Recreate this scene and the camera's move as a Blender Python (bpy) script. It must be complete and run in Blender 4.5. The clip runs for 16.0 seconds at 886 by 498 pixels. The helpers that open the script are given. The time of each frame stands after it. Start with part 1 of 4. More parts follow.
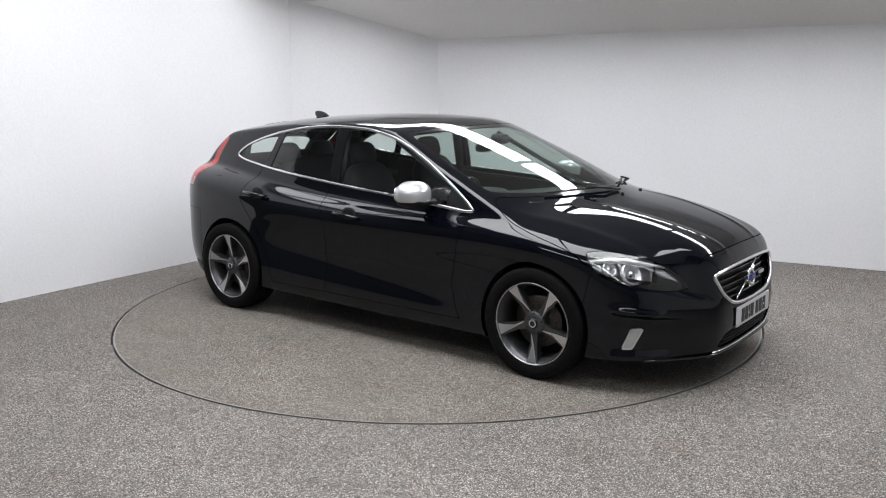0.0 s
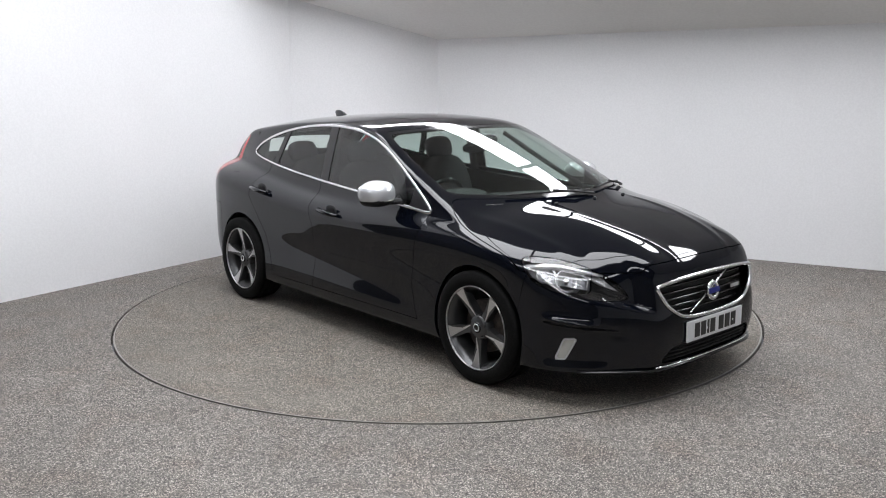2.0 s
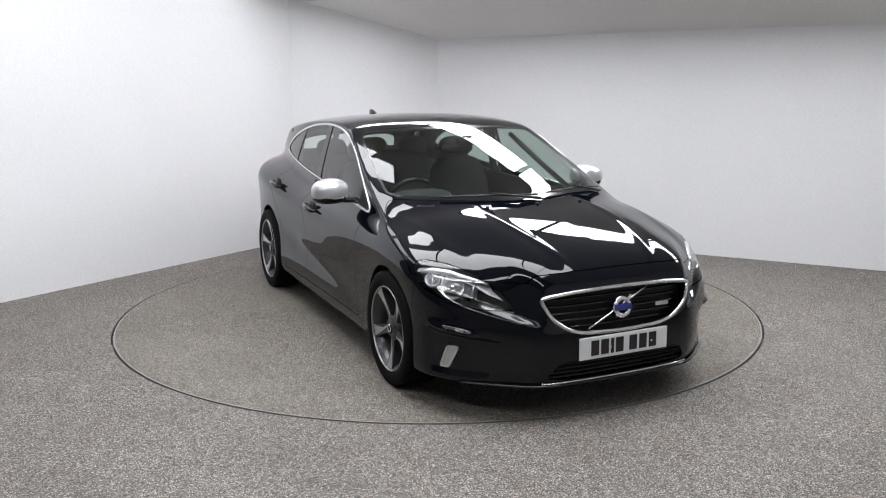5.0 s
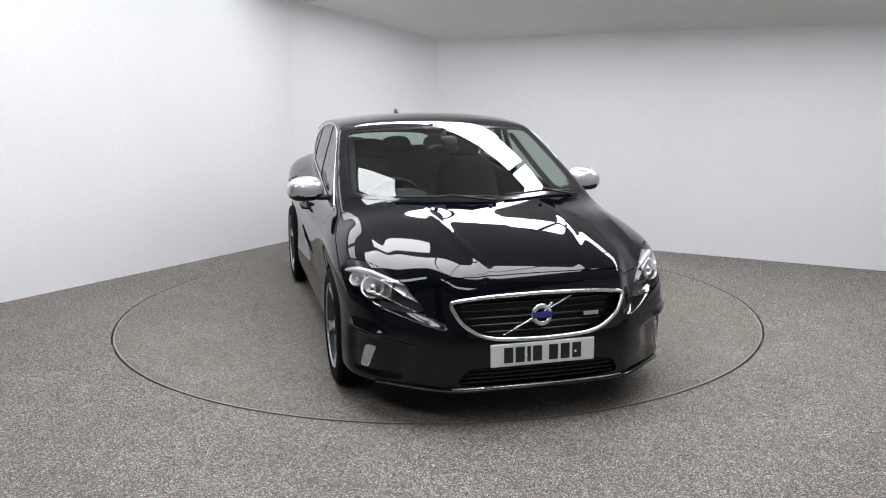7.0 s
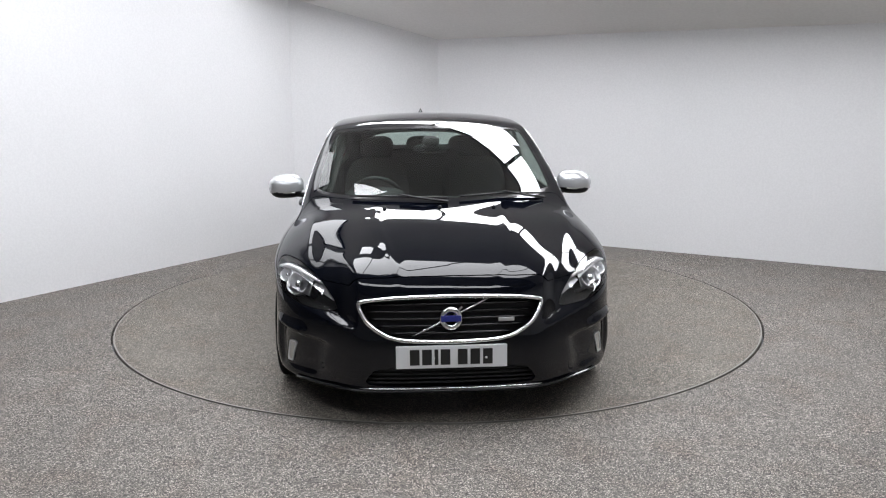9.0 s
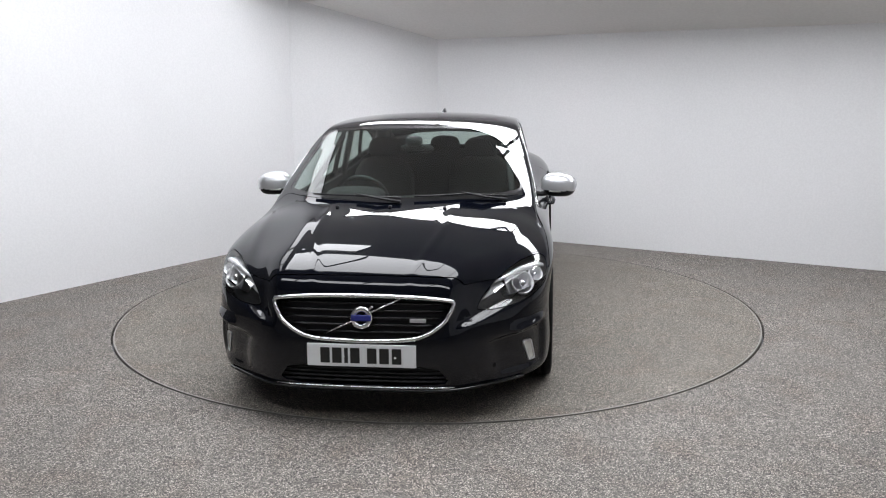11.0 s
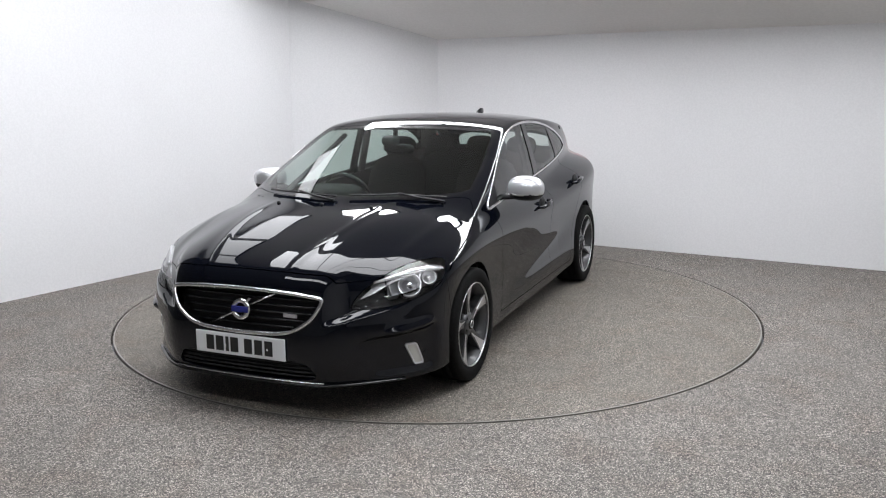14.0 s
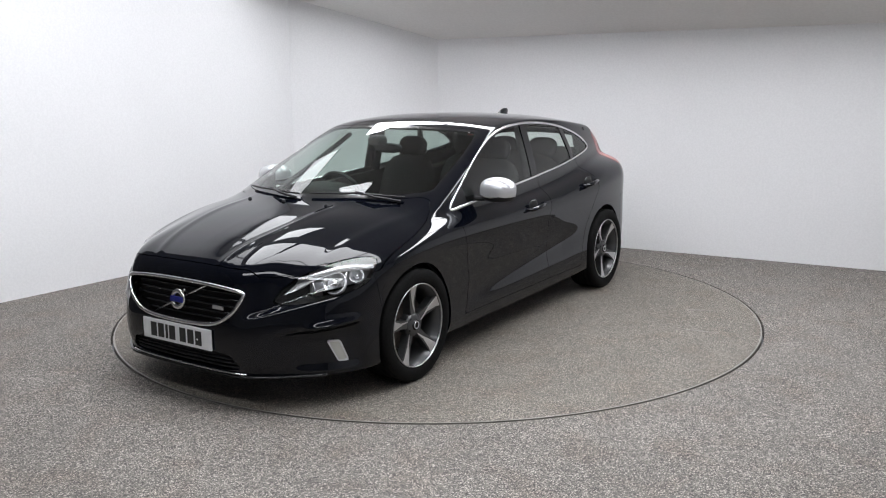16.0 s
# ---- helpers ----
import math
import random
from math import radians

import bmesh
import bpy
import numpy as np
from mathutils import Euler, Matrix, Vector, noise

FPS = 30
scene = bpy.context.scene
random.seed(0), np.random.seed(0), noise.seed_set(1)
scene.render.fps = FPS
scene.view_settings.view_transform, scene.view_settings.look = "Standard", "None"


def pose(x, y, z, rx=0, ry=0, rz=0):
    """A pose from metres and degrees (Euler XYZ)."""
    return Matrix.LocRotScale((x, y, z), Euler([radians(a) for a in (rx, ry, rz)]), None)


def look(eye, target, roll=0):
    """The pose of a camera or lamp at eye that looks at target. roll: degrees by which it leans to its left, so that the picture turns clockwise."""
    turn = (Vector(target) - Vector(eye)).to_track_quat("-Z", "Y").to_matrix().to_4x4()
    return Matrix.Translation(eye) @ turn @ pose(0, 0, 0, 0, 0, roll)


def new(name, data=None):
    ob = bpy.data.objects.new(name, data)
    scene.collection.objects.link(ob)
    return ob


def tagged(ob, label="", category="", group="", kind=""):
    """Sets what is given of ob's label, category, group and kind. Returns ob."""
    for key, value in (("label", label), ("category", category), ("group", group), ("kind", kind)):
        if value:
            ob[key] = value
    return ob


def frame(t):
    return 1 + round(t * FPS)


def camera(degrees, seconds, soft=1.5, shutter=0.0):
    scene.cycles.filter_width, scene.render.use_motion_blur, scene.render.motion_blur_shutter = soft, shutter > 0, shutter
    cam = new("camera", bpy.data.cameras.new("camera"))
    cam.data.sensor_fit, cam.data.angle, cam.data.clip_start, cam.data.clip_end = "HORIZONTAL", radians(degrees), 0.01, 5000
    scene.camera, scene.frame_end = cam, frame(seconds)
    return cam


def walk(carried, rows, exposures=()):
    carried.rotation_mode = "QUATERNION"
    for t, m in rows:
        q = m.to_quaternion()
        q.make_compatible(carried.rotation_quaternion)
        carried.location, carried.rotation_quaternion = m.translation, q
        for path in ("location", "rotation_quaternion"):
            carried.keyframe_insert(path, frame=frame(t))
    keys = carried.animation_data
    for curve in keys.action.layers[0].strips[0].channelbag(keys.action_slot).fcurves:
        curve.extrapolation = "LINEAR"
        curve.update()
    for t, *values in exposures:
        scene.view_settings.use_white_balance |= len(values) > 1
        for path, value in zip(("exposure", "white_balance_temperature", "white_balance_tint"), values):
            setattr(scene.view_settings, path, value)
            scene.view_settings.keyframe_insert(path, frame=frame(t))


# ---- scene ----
# ---- camera ----
EYE = (0.0, -6.266, 1.636)
cam = camera(54.61, 16.0, 1.1)
VIEW = look(EYE, (0.0377, -0.3745, 0.5034), -0.472)
walk(cam, [(0, VIEW), (16, VIEW)])

# ---- light ----
world = bpy.data.worlds.new("studio_air")
scene.world = world
world.use_nodes = True
world.node_tree.nodes["Background"].inputs[0].default_value = (0.9, 0.93, 1.0, 1)
world.node_tree.nodes["Background"].inputs[1].default_value = 0.3
scene.view_settings.exposure = -0.24

# the room's own axes: A along the low eave wall, B away from it into the room
CORNER = Vector((0.024, 3.30, 0))
AX_A = Vector((0.863, -0.505, 0)).normalized()
AX_B = Vector((-0.505, -0.863, 0)).normalized()
EAVE, PITCH = 2.11, 0.364


def room(a, b, z=0.0):
    return CORNER + AX_A * a + AX_B * b + Vector((0, 0, z))


# ---- materials ----
def material(name, colour=(0.5, 0.5, 0.5), rough=0.5, metal=0.0, coat=0.0, coat_rough=0.02, ior=1.5):
    m = bpy.data.materials.new(name)
    m.use_nodes = True
    b = m.node_tree.nodes["Principled BSDF"]
    b.inputs["Base Color"].default_value = (*colour, 1)
    b.inputs["Roughness"].default_value = rough
    b.inputs["Metallic"].default_value = metal
    b.inputs["Coat Weight"].default_value = coat
    b.inputs["Coat Roughness"].default_value = coat_rough
    b.inputs["IOR"].default_value = ior
    return m


def node(m, kind, **given):
    n = m.node_tree.nodes.new(kind)
    for key, value in given.items():
        n.inputs[key.replace("_", " ")].default_value = value
    return n


def wire(m, out, into):
    m.node_tree.links.new(out, into)


def grained(m, scale, low, high, bump=0.0, detail=2.0, rough=None, wide=None):
    """Colour between low and high by noise, a wider variation over it, and fine relief."""
    b = m.node_tree.nodes["Principled BSDF"]
    at = node(m, "ShaderNodeTexCoord")
    n = node(m, "ShaderNodeTexNoise", Scale=scale, Detail=detail, Roughness=0.6)
    wire(m, at.outputs["Object"], n.inputs["Vector"])
    ramp = node(m, "ShaderNodeValToRGB")
    ramp.color_ramp.elements[0].position, ramp.color_ramp.elements[1].position = 0.36, 0.64
    ramp.color_ramp.elements[0].color, ramp.color_ramp.elements[1].color = (*low, 1), (*high, 1)
    wire(m, n.outputs["Fac"], ramp.inputs["Fac"])
    out = ramp.outputs["Color"]
    if wide:
        w = node(m, "ShaderNodeTexNoise", Scale=wide[0], Detail=4.0, Roughness=0.55)
        wire(m, at.outputs["Object"], w.inputs["Vector"])
        r2 = node(m, "ShaderNodeMapRange")
        r2.inputs["From Min"].default_value, r2.inputs["From Max"].default_value = 0.3, 0.7
        r2.inputs["To Min"].default_value, r2.inputs["To Max"].default_value = wide[1], wide[2]
        wire(m, w.outputs["Fac"], r2.inputs["Value"])
        mul = m.node_tree.nodes.new("ShaderNodeVectorMath")
        mul.operation = "SCALE"
        wire(m, out, mul.inputs[0])
        wire(m, r2.outputs["Result"], mul.inputs["Scale"])
        out = mul.outputs["Vector"]
    wire(m, out, b.inputs["Base Color"])
    if bump:
        bp = node(m, "ShaderNodeBump", Strength=bump, Distance=0.002)
        wire(m, n.outputs["Fac"], bp.inputs["Height"])
        wire(m, bp.outputs["Normal"], b.inputs["Normal"])
    if rough:
        rr = node(m, "ShaderNodeMapRange")
        rr.inputs["To Min"].default_value, rr.inputs["To Max"].default_value = rough
        wire(m, n.outputs["Fac"], rr.inputs["Value"])
        wire(m, rr.outputs["Result"], b.inputs["Roughness"])
    return m


def glowing(name, colour, strength):
    m = material(name, (0.8, 0.8, 0.8))
    b = m.node_tree.nodes["Principled BSDF"]
    b.inputs["Emission Color"].default_value = (*colour, 1)
    b.inputs["Emission Strength"].default_value = strength
    return m


def speckled(name, size=235.0, contrast=1.15, tint=(1, 1, 1)):
    """Small bonded stones of mixed tone, laid as a carpet."""
    m = material(name, rough=0.75)
    b = m.node_tree.nodes["Principled BSDF"]
    at = node(m, "ShaderNodeTexCoord")
    cells = node(m, "ShaderNodeTexVoronoi", Scale=size)
    fine = node(m, "ShaderNodeTexNoise", Scale=4.0, Detail=2.0)
    wide = node(m, "ShaderNodeTexNoise", Scale=1.1, Detail=5.0, Roughness=0.6)
    for n in (cells, fine, wide):
        wire(m, at.outputs["Object"], n.inputs["Vector"])
    split = node(m, "ShaderNodeSeparateColor")
    wire(m, cells.outputs["Color"], split.inputs["Color"])
    ramp = node(m, "ShaderNodeValToRGB")
    r = ramp.color_ramp
    tones = ((0.0, 0.030), (0.22, 0.070), (0.55, 0.122), (0.82, 0.200), (1.0, 0.47))
    for i, (p, g) in enumerate(tones):
        g = 0.116 + (g - 0.125) * contrast
        e = r.elements[0] if i == 0 else r.elements[-1] if i == 4 else r.elements.new(p)
        e.position, e.color = p, (g * 1.065 * tint[0], g * 0.975 * tint[1], g * 0.875 * tint[2], 1)
    wire(m, split.outputs["Red"], ramp.inputs["Fac"])
    tone = node(m, "ShaderNodeMapRange")
    tone.inputs["From Min"].default_value, tone.inputs["From Max"].default_value = 0.3, 0.7
    tone.inputs["To Min"].default_value, tone.inputs["To Max"].default_value = 0.90, 1.10
    wire(m, wide.outputs["Fac"], tone.inputs["Value"])
    mul = m.node_tree.nodes.new("ShaderNodeVectorMath")
    mul.operation = "SCALE"
    wire(m, ramp.outputs["Color"], mul.inputs[0])
    wire(m, tone.outputs["Result"], mul.inputs["Scale"])
    # brownish worn patches
    worn = node(m, "ShaderNodeMapRange")
    worn.inputs["From Min"].default_value, worn.inputs["From Max"].default_value = 0.48, 0.72
    wire(m, fine.outputs["Fac"], worn.inputs["Value"])
    patch = m.node_tree.nodes.new("ShaderNodeMix")
    patch.data_type, patch.blend_type = "RGBA", "MULTIPLY"
    patch.inputs[7].default_value = (0.93, 0.875, 0.84, 1)
    wire(m, worn.outputs["Result"], patch.inputs[0])
    wire(m, mul.outputs["Vector"], patch.inputs[6])
    wire(m, patch.outputs[2], b.inputs["Base Color"])
    bp = node(m, "ShaderNodeBump", Strength=0.55, Distance=0.003)
    wire(m, cells.outputs["Distance"], bp.inputs["Height"])
    bp.invert = True
    wire(m, bp.outputs["Normal"], b.inputs["Normal"])
    return m


WALL = grained(material("wall_paint", rough=0.75), 60, (0.70, 0.70, 0.71), (0.74, 0.74, 0.75), 0.05, wide=(0.6, 0.97, 1.02))
CEIL = grained(material("ceiling_paint", rough=0.85), 40, (0.79, 0.78, 0.765), (0.83, 0.82, 0.805), 0.04, wide=(0.5, 0.96, 1.03))
FLOOR = speckled("stone_carpet")
DECK = speckled("turntable_stone_carpet", 230.0, 0.95, (1.02, 1.01, 0.96))
# darkened tone for unseen rear surfaces: the room's dimness there, held in the colour
BACK = grained(material("dim_rear_tone", rough=0.8), 40, (0.15, 0.15, 0.15), (0.18, 0.18, 0.18), 0.04, wide=(0.5, 0.95, 1.04))
# near-black tone: the dark of the unlit space left of the view, as colour
UNLIT = grained(material("unlit_dark_tone", rough=0.85), 40, (0.050, 0.050, 0.052), (0.066, 0.066, 0.068), 0.04, wide=(0.5, 0.95, 1.04))
REAR_PANEL = glowing("rear_panel_diffuser", (0.97, 0.985, 1.03), 10.5)
PANEL = glowing("light_panel_diffuser", (0.97, 0.985, 1.03), 21.0)
SIDE_PANEL = glowing("side_panel_diffuser", (0.97, 0.985, 1.03), 4.0)
SOFT_PANEL = glowing("wide_panel_diffuser", (0.97, 0.985, 1.03), 11.0)
PAINT = material("black_blue_paint", (0.0019, 0.0025, 0.0048), 0.30, 0.0, 1.0, 0.026)
PAINT.node_tree.nodes["Principled BSDF"].inputs["Specular IOR Level"].default_value = 0.0
PAINT.node_tree.nodes["Principled BSDF"].inputs["Coat IOR"].default_value = 1.45
TRIM = material("satin_chrome", (0.80, 0.80, 0.81), 0.20, 1.0)
SILVER = material("silver_paint", (0.62, 0.63, 0.65), 0.34, 0.75, 0.6)
MACHINED = grained(material("machined_alloy", rough=0.32, metal=1.0), 300, (0.60, 0.60, 0.61), (0.70, 0.70, 0.71), 0.02)
GUNMETAL = material("grey_wheel_paint", (0.050, 0.051, 0.053), 0.40, 0.4, 0.3)
DARK = material("black_plastic", (0.012, 0.012, 0.013), 0.45)
DARK.node_tree.nodes["Principled BSDF"].inputs["Specular IOR Level"].default_value = 0.22
GLOSS = material("gloss_black_plastic", (0.006, 0.006, 0.007), 0.12)
CABIN_MAT = grained(material("charcoal_trim", rough=0.75), 140, (0.012, 0.013, 0.013), (0.022, 0.023, 0.023), 0.05)
SEAT_MAT = grained(material("charcoal_upholstery", rough=0.8), 50, (0.010, 0.010, 0.011), (0.013, 0.013, 0.014), 0.04)
HOUSING = material("lamp_housing_silver", (0.34, 0.34, 0.36), 0.28, 0.9)
RUBBER = grained(material("tyre_rubber", rough=0.7), 90, (0.004, 0.004, 0.004), (0.008, 0.008, 0.008), 0.1)
RUBBER.node_tree.nodes["Principled BSDF"].inputs["Specular IOR Level"].default_value = 0.08
DISC_MAT = grained(material("brake_steel", rough=0.4, metal=0.6), 80, (0.050, 0.042, 0.038), (0.085, 0.070, 0.062), 0.05)
RED_LENS = material("red_lamp_lens", (0.42, 0.012, 0.015), 0.08, 0.0, 0.6)
REFLECTOR = material("lamp_reflector", (0.88, 0.88, 0.89), 0.22, 1.0)
LAMP_SILVER = material("lamp_bright_trim", (0.82, 0.82, 0.84), 0.22, 0.5)
PLATE = material("plate_white", (0.72, 0.73, 0.74), 0.35)
INK = material("plate_black", (0.01, 0.01, 0.01), 0.4)
BADGE_BLUE = material("badge_blue", (0.020, 0.025, 0.16), 0.25)
LAMP_GREY = material("day_lamp_diffuser", (0.46, 0.46, 0.43), 0.2, 0.0, 0.5)
EDGE = material("turntable_edge", (0.27, 0.26, 0.24), 0.45, 0.6)
MARK = material("grey_scuff", (0.30, 0.29, 0.28), 0.8)
SCUFF = material("pale_scuff", (0.27, 0.255, 0.235), 0.8)


def pane(name, tint):
    """A thin sheet of clear stuff: tinted passage, and gloss by Fresnel."""
    m = bpy.data.materials.new(name)
    m.use_nodes = True
    t = m.node_tree
    t.nodes.remove(t.nodes["Principled BSDF"])
    clear = node(m, "ShaderNodeBsdfTransparent", Color=(*tint, 1))
    gloss = node(m, "ShaderNodeBsdfGlossy", Roughness=0.005)
    face = node(m, "ShaderNodeLayerWeight", Blend=0.5)
    power = m.node_tree.nodes.new("ShaderNodeMath")
    power.operation, power.inputs[1].default_value = "POWER", 5.0
    edge = m.node_tree.nodes.new("ShaderNodeMath")
    edge.operation = "MULTIPLY_ADD"
    edge.inputs[1].default_value, edge.inputs[2].default_value = 0.915, 0.080
    wire(m, face.outputs["Facing"], power.inputs[0])
    wire(m, power.outputs[0], edge.inputs[0])
    mix = t.nodes.new("ShaderNodeMixShader")
    wire(m, edge.outputs[0], mix.inputs["Fac"])
    wire(m, clear.outputs["BSDF"], mix.inputs[1])
    wire(m, gloss.outputs["BSDF"], mix.inputs[2])
    wire(m, mix.outputs["Shader"], t.nodes["Material Output"].inputs["Surface"])
    return m


GLASS = pane("car_glass", (0.88, 0.94, 0.91))
SCREEN_GLASS = pane("windscreen_glass", (0.60, 0.71, 0.66))
CLEAR = pane("lamp_cover", (0.93, 0.94, 0.94))


# ---- mesh helpers ----
def mesh_of(name, verts, faces, mat, smooth=False, normals=None):
    me = bpy.data.meshes.new(name)
    me.from_pydata([tuple(map(float, v)) for v in verts], [], [tuple(map(int, f)) for f in faces])
    me.materials.append(mat)
    if smooth:
        me.polygons.foreach_set("use_smooth", [True] * len(me.polygons))
    if normals is not None:
        me.normals_split_custom_set_from_vertices([tuple(map(float, n)) for n in normals])
    me.update()
    return me


def shaped(name, verts, faces, mat, parent=None, label="", smooth=False, normals=None):
    ob = new(name, mesh_of(name, verts, faces, mat, smooth, normals))
    ob.parent = parent
    if label:
        tagged(ob, label)
    return ob


def part(name, bm, mat, parent=None, label="", smooth=False):
    me = bpy.data.meshes.new(name)
    if smooth:
        for f in bm.faces:
            f.smooth = True
    bm.to_mesh(me)
    bm.free()
    me.materials.append(mat)
    ob = new(name, me)
    ob.parent = parent
    if label:
        tagged(ob, label)
    return ob


def prism(name, corners, low, high, mat):
    """An upright block on a ground plan given by its corners."""
    n = len(corners)
    v = [(c.x, c.y, low) for c in corners] + [(c.x, c.y, high) for c in corners]
    f = [tuple(range(n - 1, -1, -1)), tuple(range(n, 2 * n))]
    f += [(i, (i + 1) % n, n + (i + 1) % n, n + i) for i in range(n)]
    return shaped(name, v, f, mat)


def slab(name, corners, thick, mat):
    """A plate of that thickness above the four corners."""
    n = (Vector(corners[1]) - Vector(corners[0])).cross(Vector(corners[3]) - Vector(corners[0])).normalized()
    if n.z < 0:
        n = -n
    v = [Vector(c) for c in corners] + [Vector(c) + n * thick for c in corners]
    f = [(0, 1, 2, 3), (7, 6, 5, 4)] + [(i, 4 + i, 4 + (i + 1) % 4, (i + 1) % 4) for i in range(4)]
    return shaped(name, v, f, mat)


# ---- the room ----
RADIUS = 2.294
LEFT_A = Vector((-1.515, 2.88, 0))
LEFT_DIR = Vector((-0.573, -0.82, 0)).normalized()
LEFT_TURN = LEFT_A + LEFT_DIR * 3.75
LEFT_END = LEFT_A + LEFT_DIR * 11.0
RIGHT_END = room(9.0, 0)


def wall(name, p, q, high, label, mat=None):
    d = (q - p).normalized()
    out = Vector((d.y, -d.x, 0)) * 0.2
    if out.dot(p) < 0:
        out = -out
    return tagged(prism(name, [p, q, q + out, p + out], -0.05, high, mat or WALL), label, "wall", kind="structure")


def build_room():
    wall("wall_gable", LEFT_TURN, LEFT_A, 4.6, "tall smooth white painted studio wall")
    # added out of view, so the car's flank reflects darkness there
    wall("wall_unlit_left", LEFT_END, LEFT_TURN, 4.6, "added unseen dark wall standing in for the unlit space beyond the white corner", UNLIT)
    wall("wall_chamfer", LEFT_A, CORNER, 4.6, "narrow white painted wall across the corner")
    wall("wall_eave", CORNER, RIGHT_END, 2.35, "low white painted wall under the sloping ceiling")
    wall("wall_far_end", RIGHT_END, room(9.0, 11.0), 4.6, "plain white end wall")
    # unseen closing wall, darkened to keep reflections in the car dark
    wall("wall_behind", room(9.0, 10.5), room(-3.5, 10.5), 4.6, "plain unseen wall behind the camera, toned dark for the dim rear of the room", BACK)
    for name, b0, b1, z0, z1 in (("ceiling_low_slope", -0.25, 5.7, EAVE - 0.25 * PITCH, EAVE + 5.7 * PITCH),
                                 ("ceiling_far_slope", 5.7, 11.0, EAVE + 5.7 * PITCH, EAVE + 5.7 * PITCH - 5.3 * PITCH)):
        c = [room(-4, b0, z0), room(9.3, b0, z0), room(9.3, b1, z1), room(-4, b1, z1)]
        # the far slope, out of view, takes the darkened tone instead of ceiling paint
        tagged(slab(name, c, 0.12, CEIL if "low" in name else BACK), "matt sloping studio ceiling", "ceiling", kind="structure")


def build_floor():
    """One floor sheet with a round hole, in which the turntable lies."""
    n, hole = 160, RADIUS + 0.012
    v, f = [], []
    for i in range(n):
        a = 2 * math.pi * i / n
        c, s = math.cos(a), math.sin(a)
        k = 12.0 / max(abs(c), abs(s))
        v += [(hole * c, hole * s, 0.0), (k * c, k * s, 0.0), (hole * c, hole * s, -0.08)]
    for i in range(n):
        p, q = 3 * i, 3 * ((i + 1) % n)
        f += [(p, p + 1, q + 1, q), (p, q, q + 2, p + 2)]
    ob = shaped("floor", v, f, FLOOR)
    tagged(ob, "speckled grey-brown stone carpet floor", "floor", kind="structure")


# ---- the car's body: one smooth solid, cut into its panels ----
def spline(*knots):
    """A natural cubic through (x, value) knots; straight on beyond the ends."""
    xs, ys = np.array([k[0] for k in knots], float), np.array([k[1] for k in knots], float)
    n = len(xs)
    h = np.diff(xs)
    m = np.eye(n)
    r = np.zeros(n)
    for i in range(1, n - 1):
        m[i, i - 1:i + 2] = h[i - 1], 2 * (h[i - 1] + h[i]), h[i]
        r[i] = 6 * ((ys[i + 1] - ys[i]) / h[i] - (ys[i] - ys[i - 1]) / h[i - 1])
    k = np.linalg.solve(m, r)

    def value(x):
        x = np.asarray(x, float)
        c = np.clip(x, xs[0], xs[-1])
        i = np.clip(np.searchsorted(xs, c) - 1, 0, n - 2)
        a, b, w = xs[i + 1] - c, c - xs[i], h[i]
        y = (k[i] * a ** 3 + k[i + 1] * b ** 3) / (6 * w) + (ys[i] / w - k[i] * w / 6) * a + (ys[i + 1] / w - k[i + 1] * w / 6) * b
        s0 = (ys[1] - ys[0]) / h[0] - h[0] * k[1] / 6
        s1 = (ys[-1] - ys[-2]) / h[-1] + h[-1] * k[-2] / 6
        return y + np.minimum(x - xs[0], 0) * s0 + np.maximum(x - xs[-1], 0) * s1
    return value


def smax(a, b, k):
    h = np.maximum(k - np.abs(a - b), 0) / k
    return np.maximum(a, b) + h * h * h * k / 6


def smin(a, b, k):
    return -smax(-a, -b, k)


def ease(q, a, b):
    """Rises smoothly from 0 at a to 1 at b."""
    k = np.clip((q - a) / (b - a), 0, 1)
    return k * k * (3 - 2 * k)


# profiles along and across the car (x forward, y to its left, z up, metres)
HOOD = spline((-2.3, 1.06), (-1.6, 1.082), (-0.6, 1.00), (0.4, 0.975), (1.0, 0.97), (1.35, 0.958), (1.6, 0.925), (1.85, 0.868), (2.05, 0.800), (2.17, 0.735), (2.3, 0.64))
RISE = spline((-2.2, 0.15), (-1.5, 0.13), (-0.7, 0.06), (0.2, 0.015), (1.2, 0.0), (2.3, 0.0))
RIDGE = spline((0.9, 0.37), (1.35, 0.352), (1.75, 0.330), (2.03, 0.272), (2.2, 0.23))
SHOULDER = spline((0.8, 0.77), (0.95, 0.755), (1.37, 0.725), (1.7, 0.69), (1.98, 0.642), (2.2, 0.60))
LOWERED = spline((-2.2, 0.0), (0.6, 0.0), (1.05, -0.004), (1.35, 0.012), (1.6, 0.034), (1.8, 0.052), (2.0, 0.064), (2.2, 0.070))
HOOD_DROP = spline((0, 0), (0.3, 0.006), (0.5, 0.020), (0.65, 0.044), (0.75, 0.075), (0.85, 0.125), (0.95, 0.20))
NOSE = spline((0.1, 2.19), (0.19, 2.212), (0.30, 2.240), (0.42, 2.240), (0.55, 2.222), (0.65, 2.20), (0.72, 2.175), (0.80, 2.13), (1.0, 1.98))
NOSE_DROP = spline((0, 0), (0.2, 0.004), (0.35, 0.014), (0.45, 0.036), (0.55, 0.098), (0.65, 0.175), (0.78, 0.29), (0.86, 0.395), (0.95, 0.58))
TAIL = spline((0.2, -2.03), (0.35, -2.11), (0.55, -2.135), (0.75, -2.13), (0.92, -2.10), (1.05, -2.00), (1.15, -1.88), (1.27, -1.715), (1.45, -1.54))
TAIL_DROP = spline((0, 0), (0.3, 0.012), (0.5, 0.038), (0.68, 0.104), (0.8, 0.232), (0.9, 0.42))
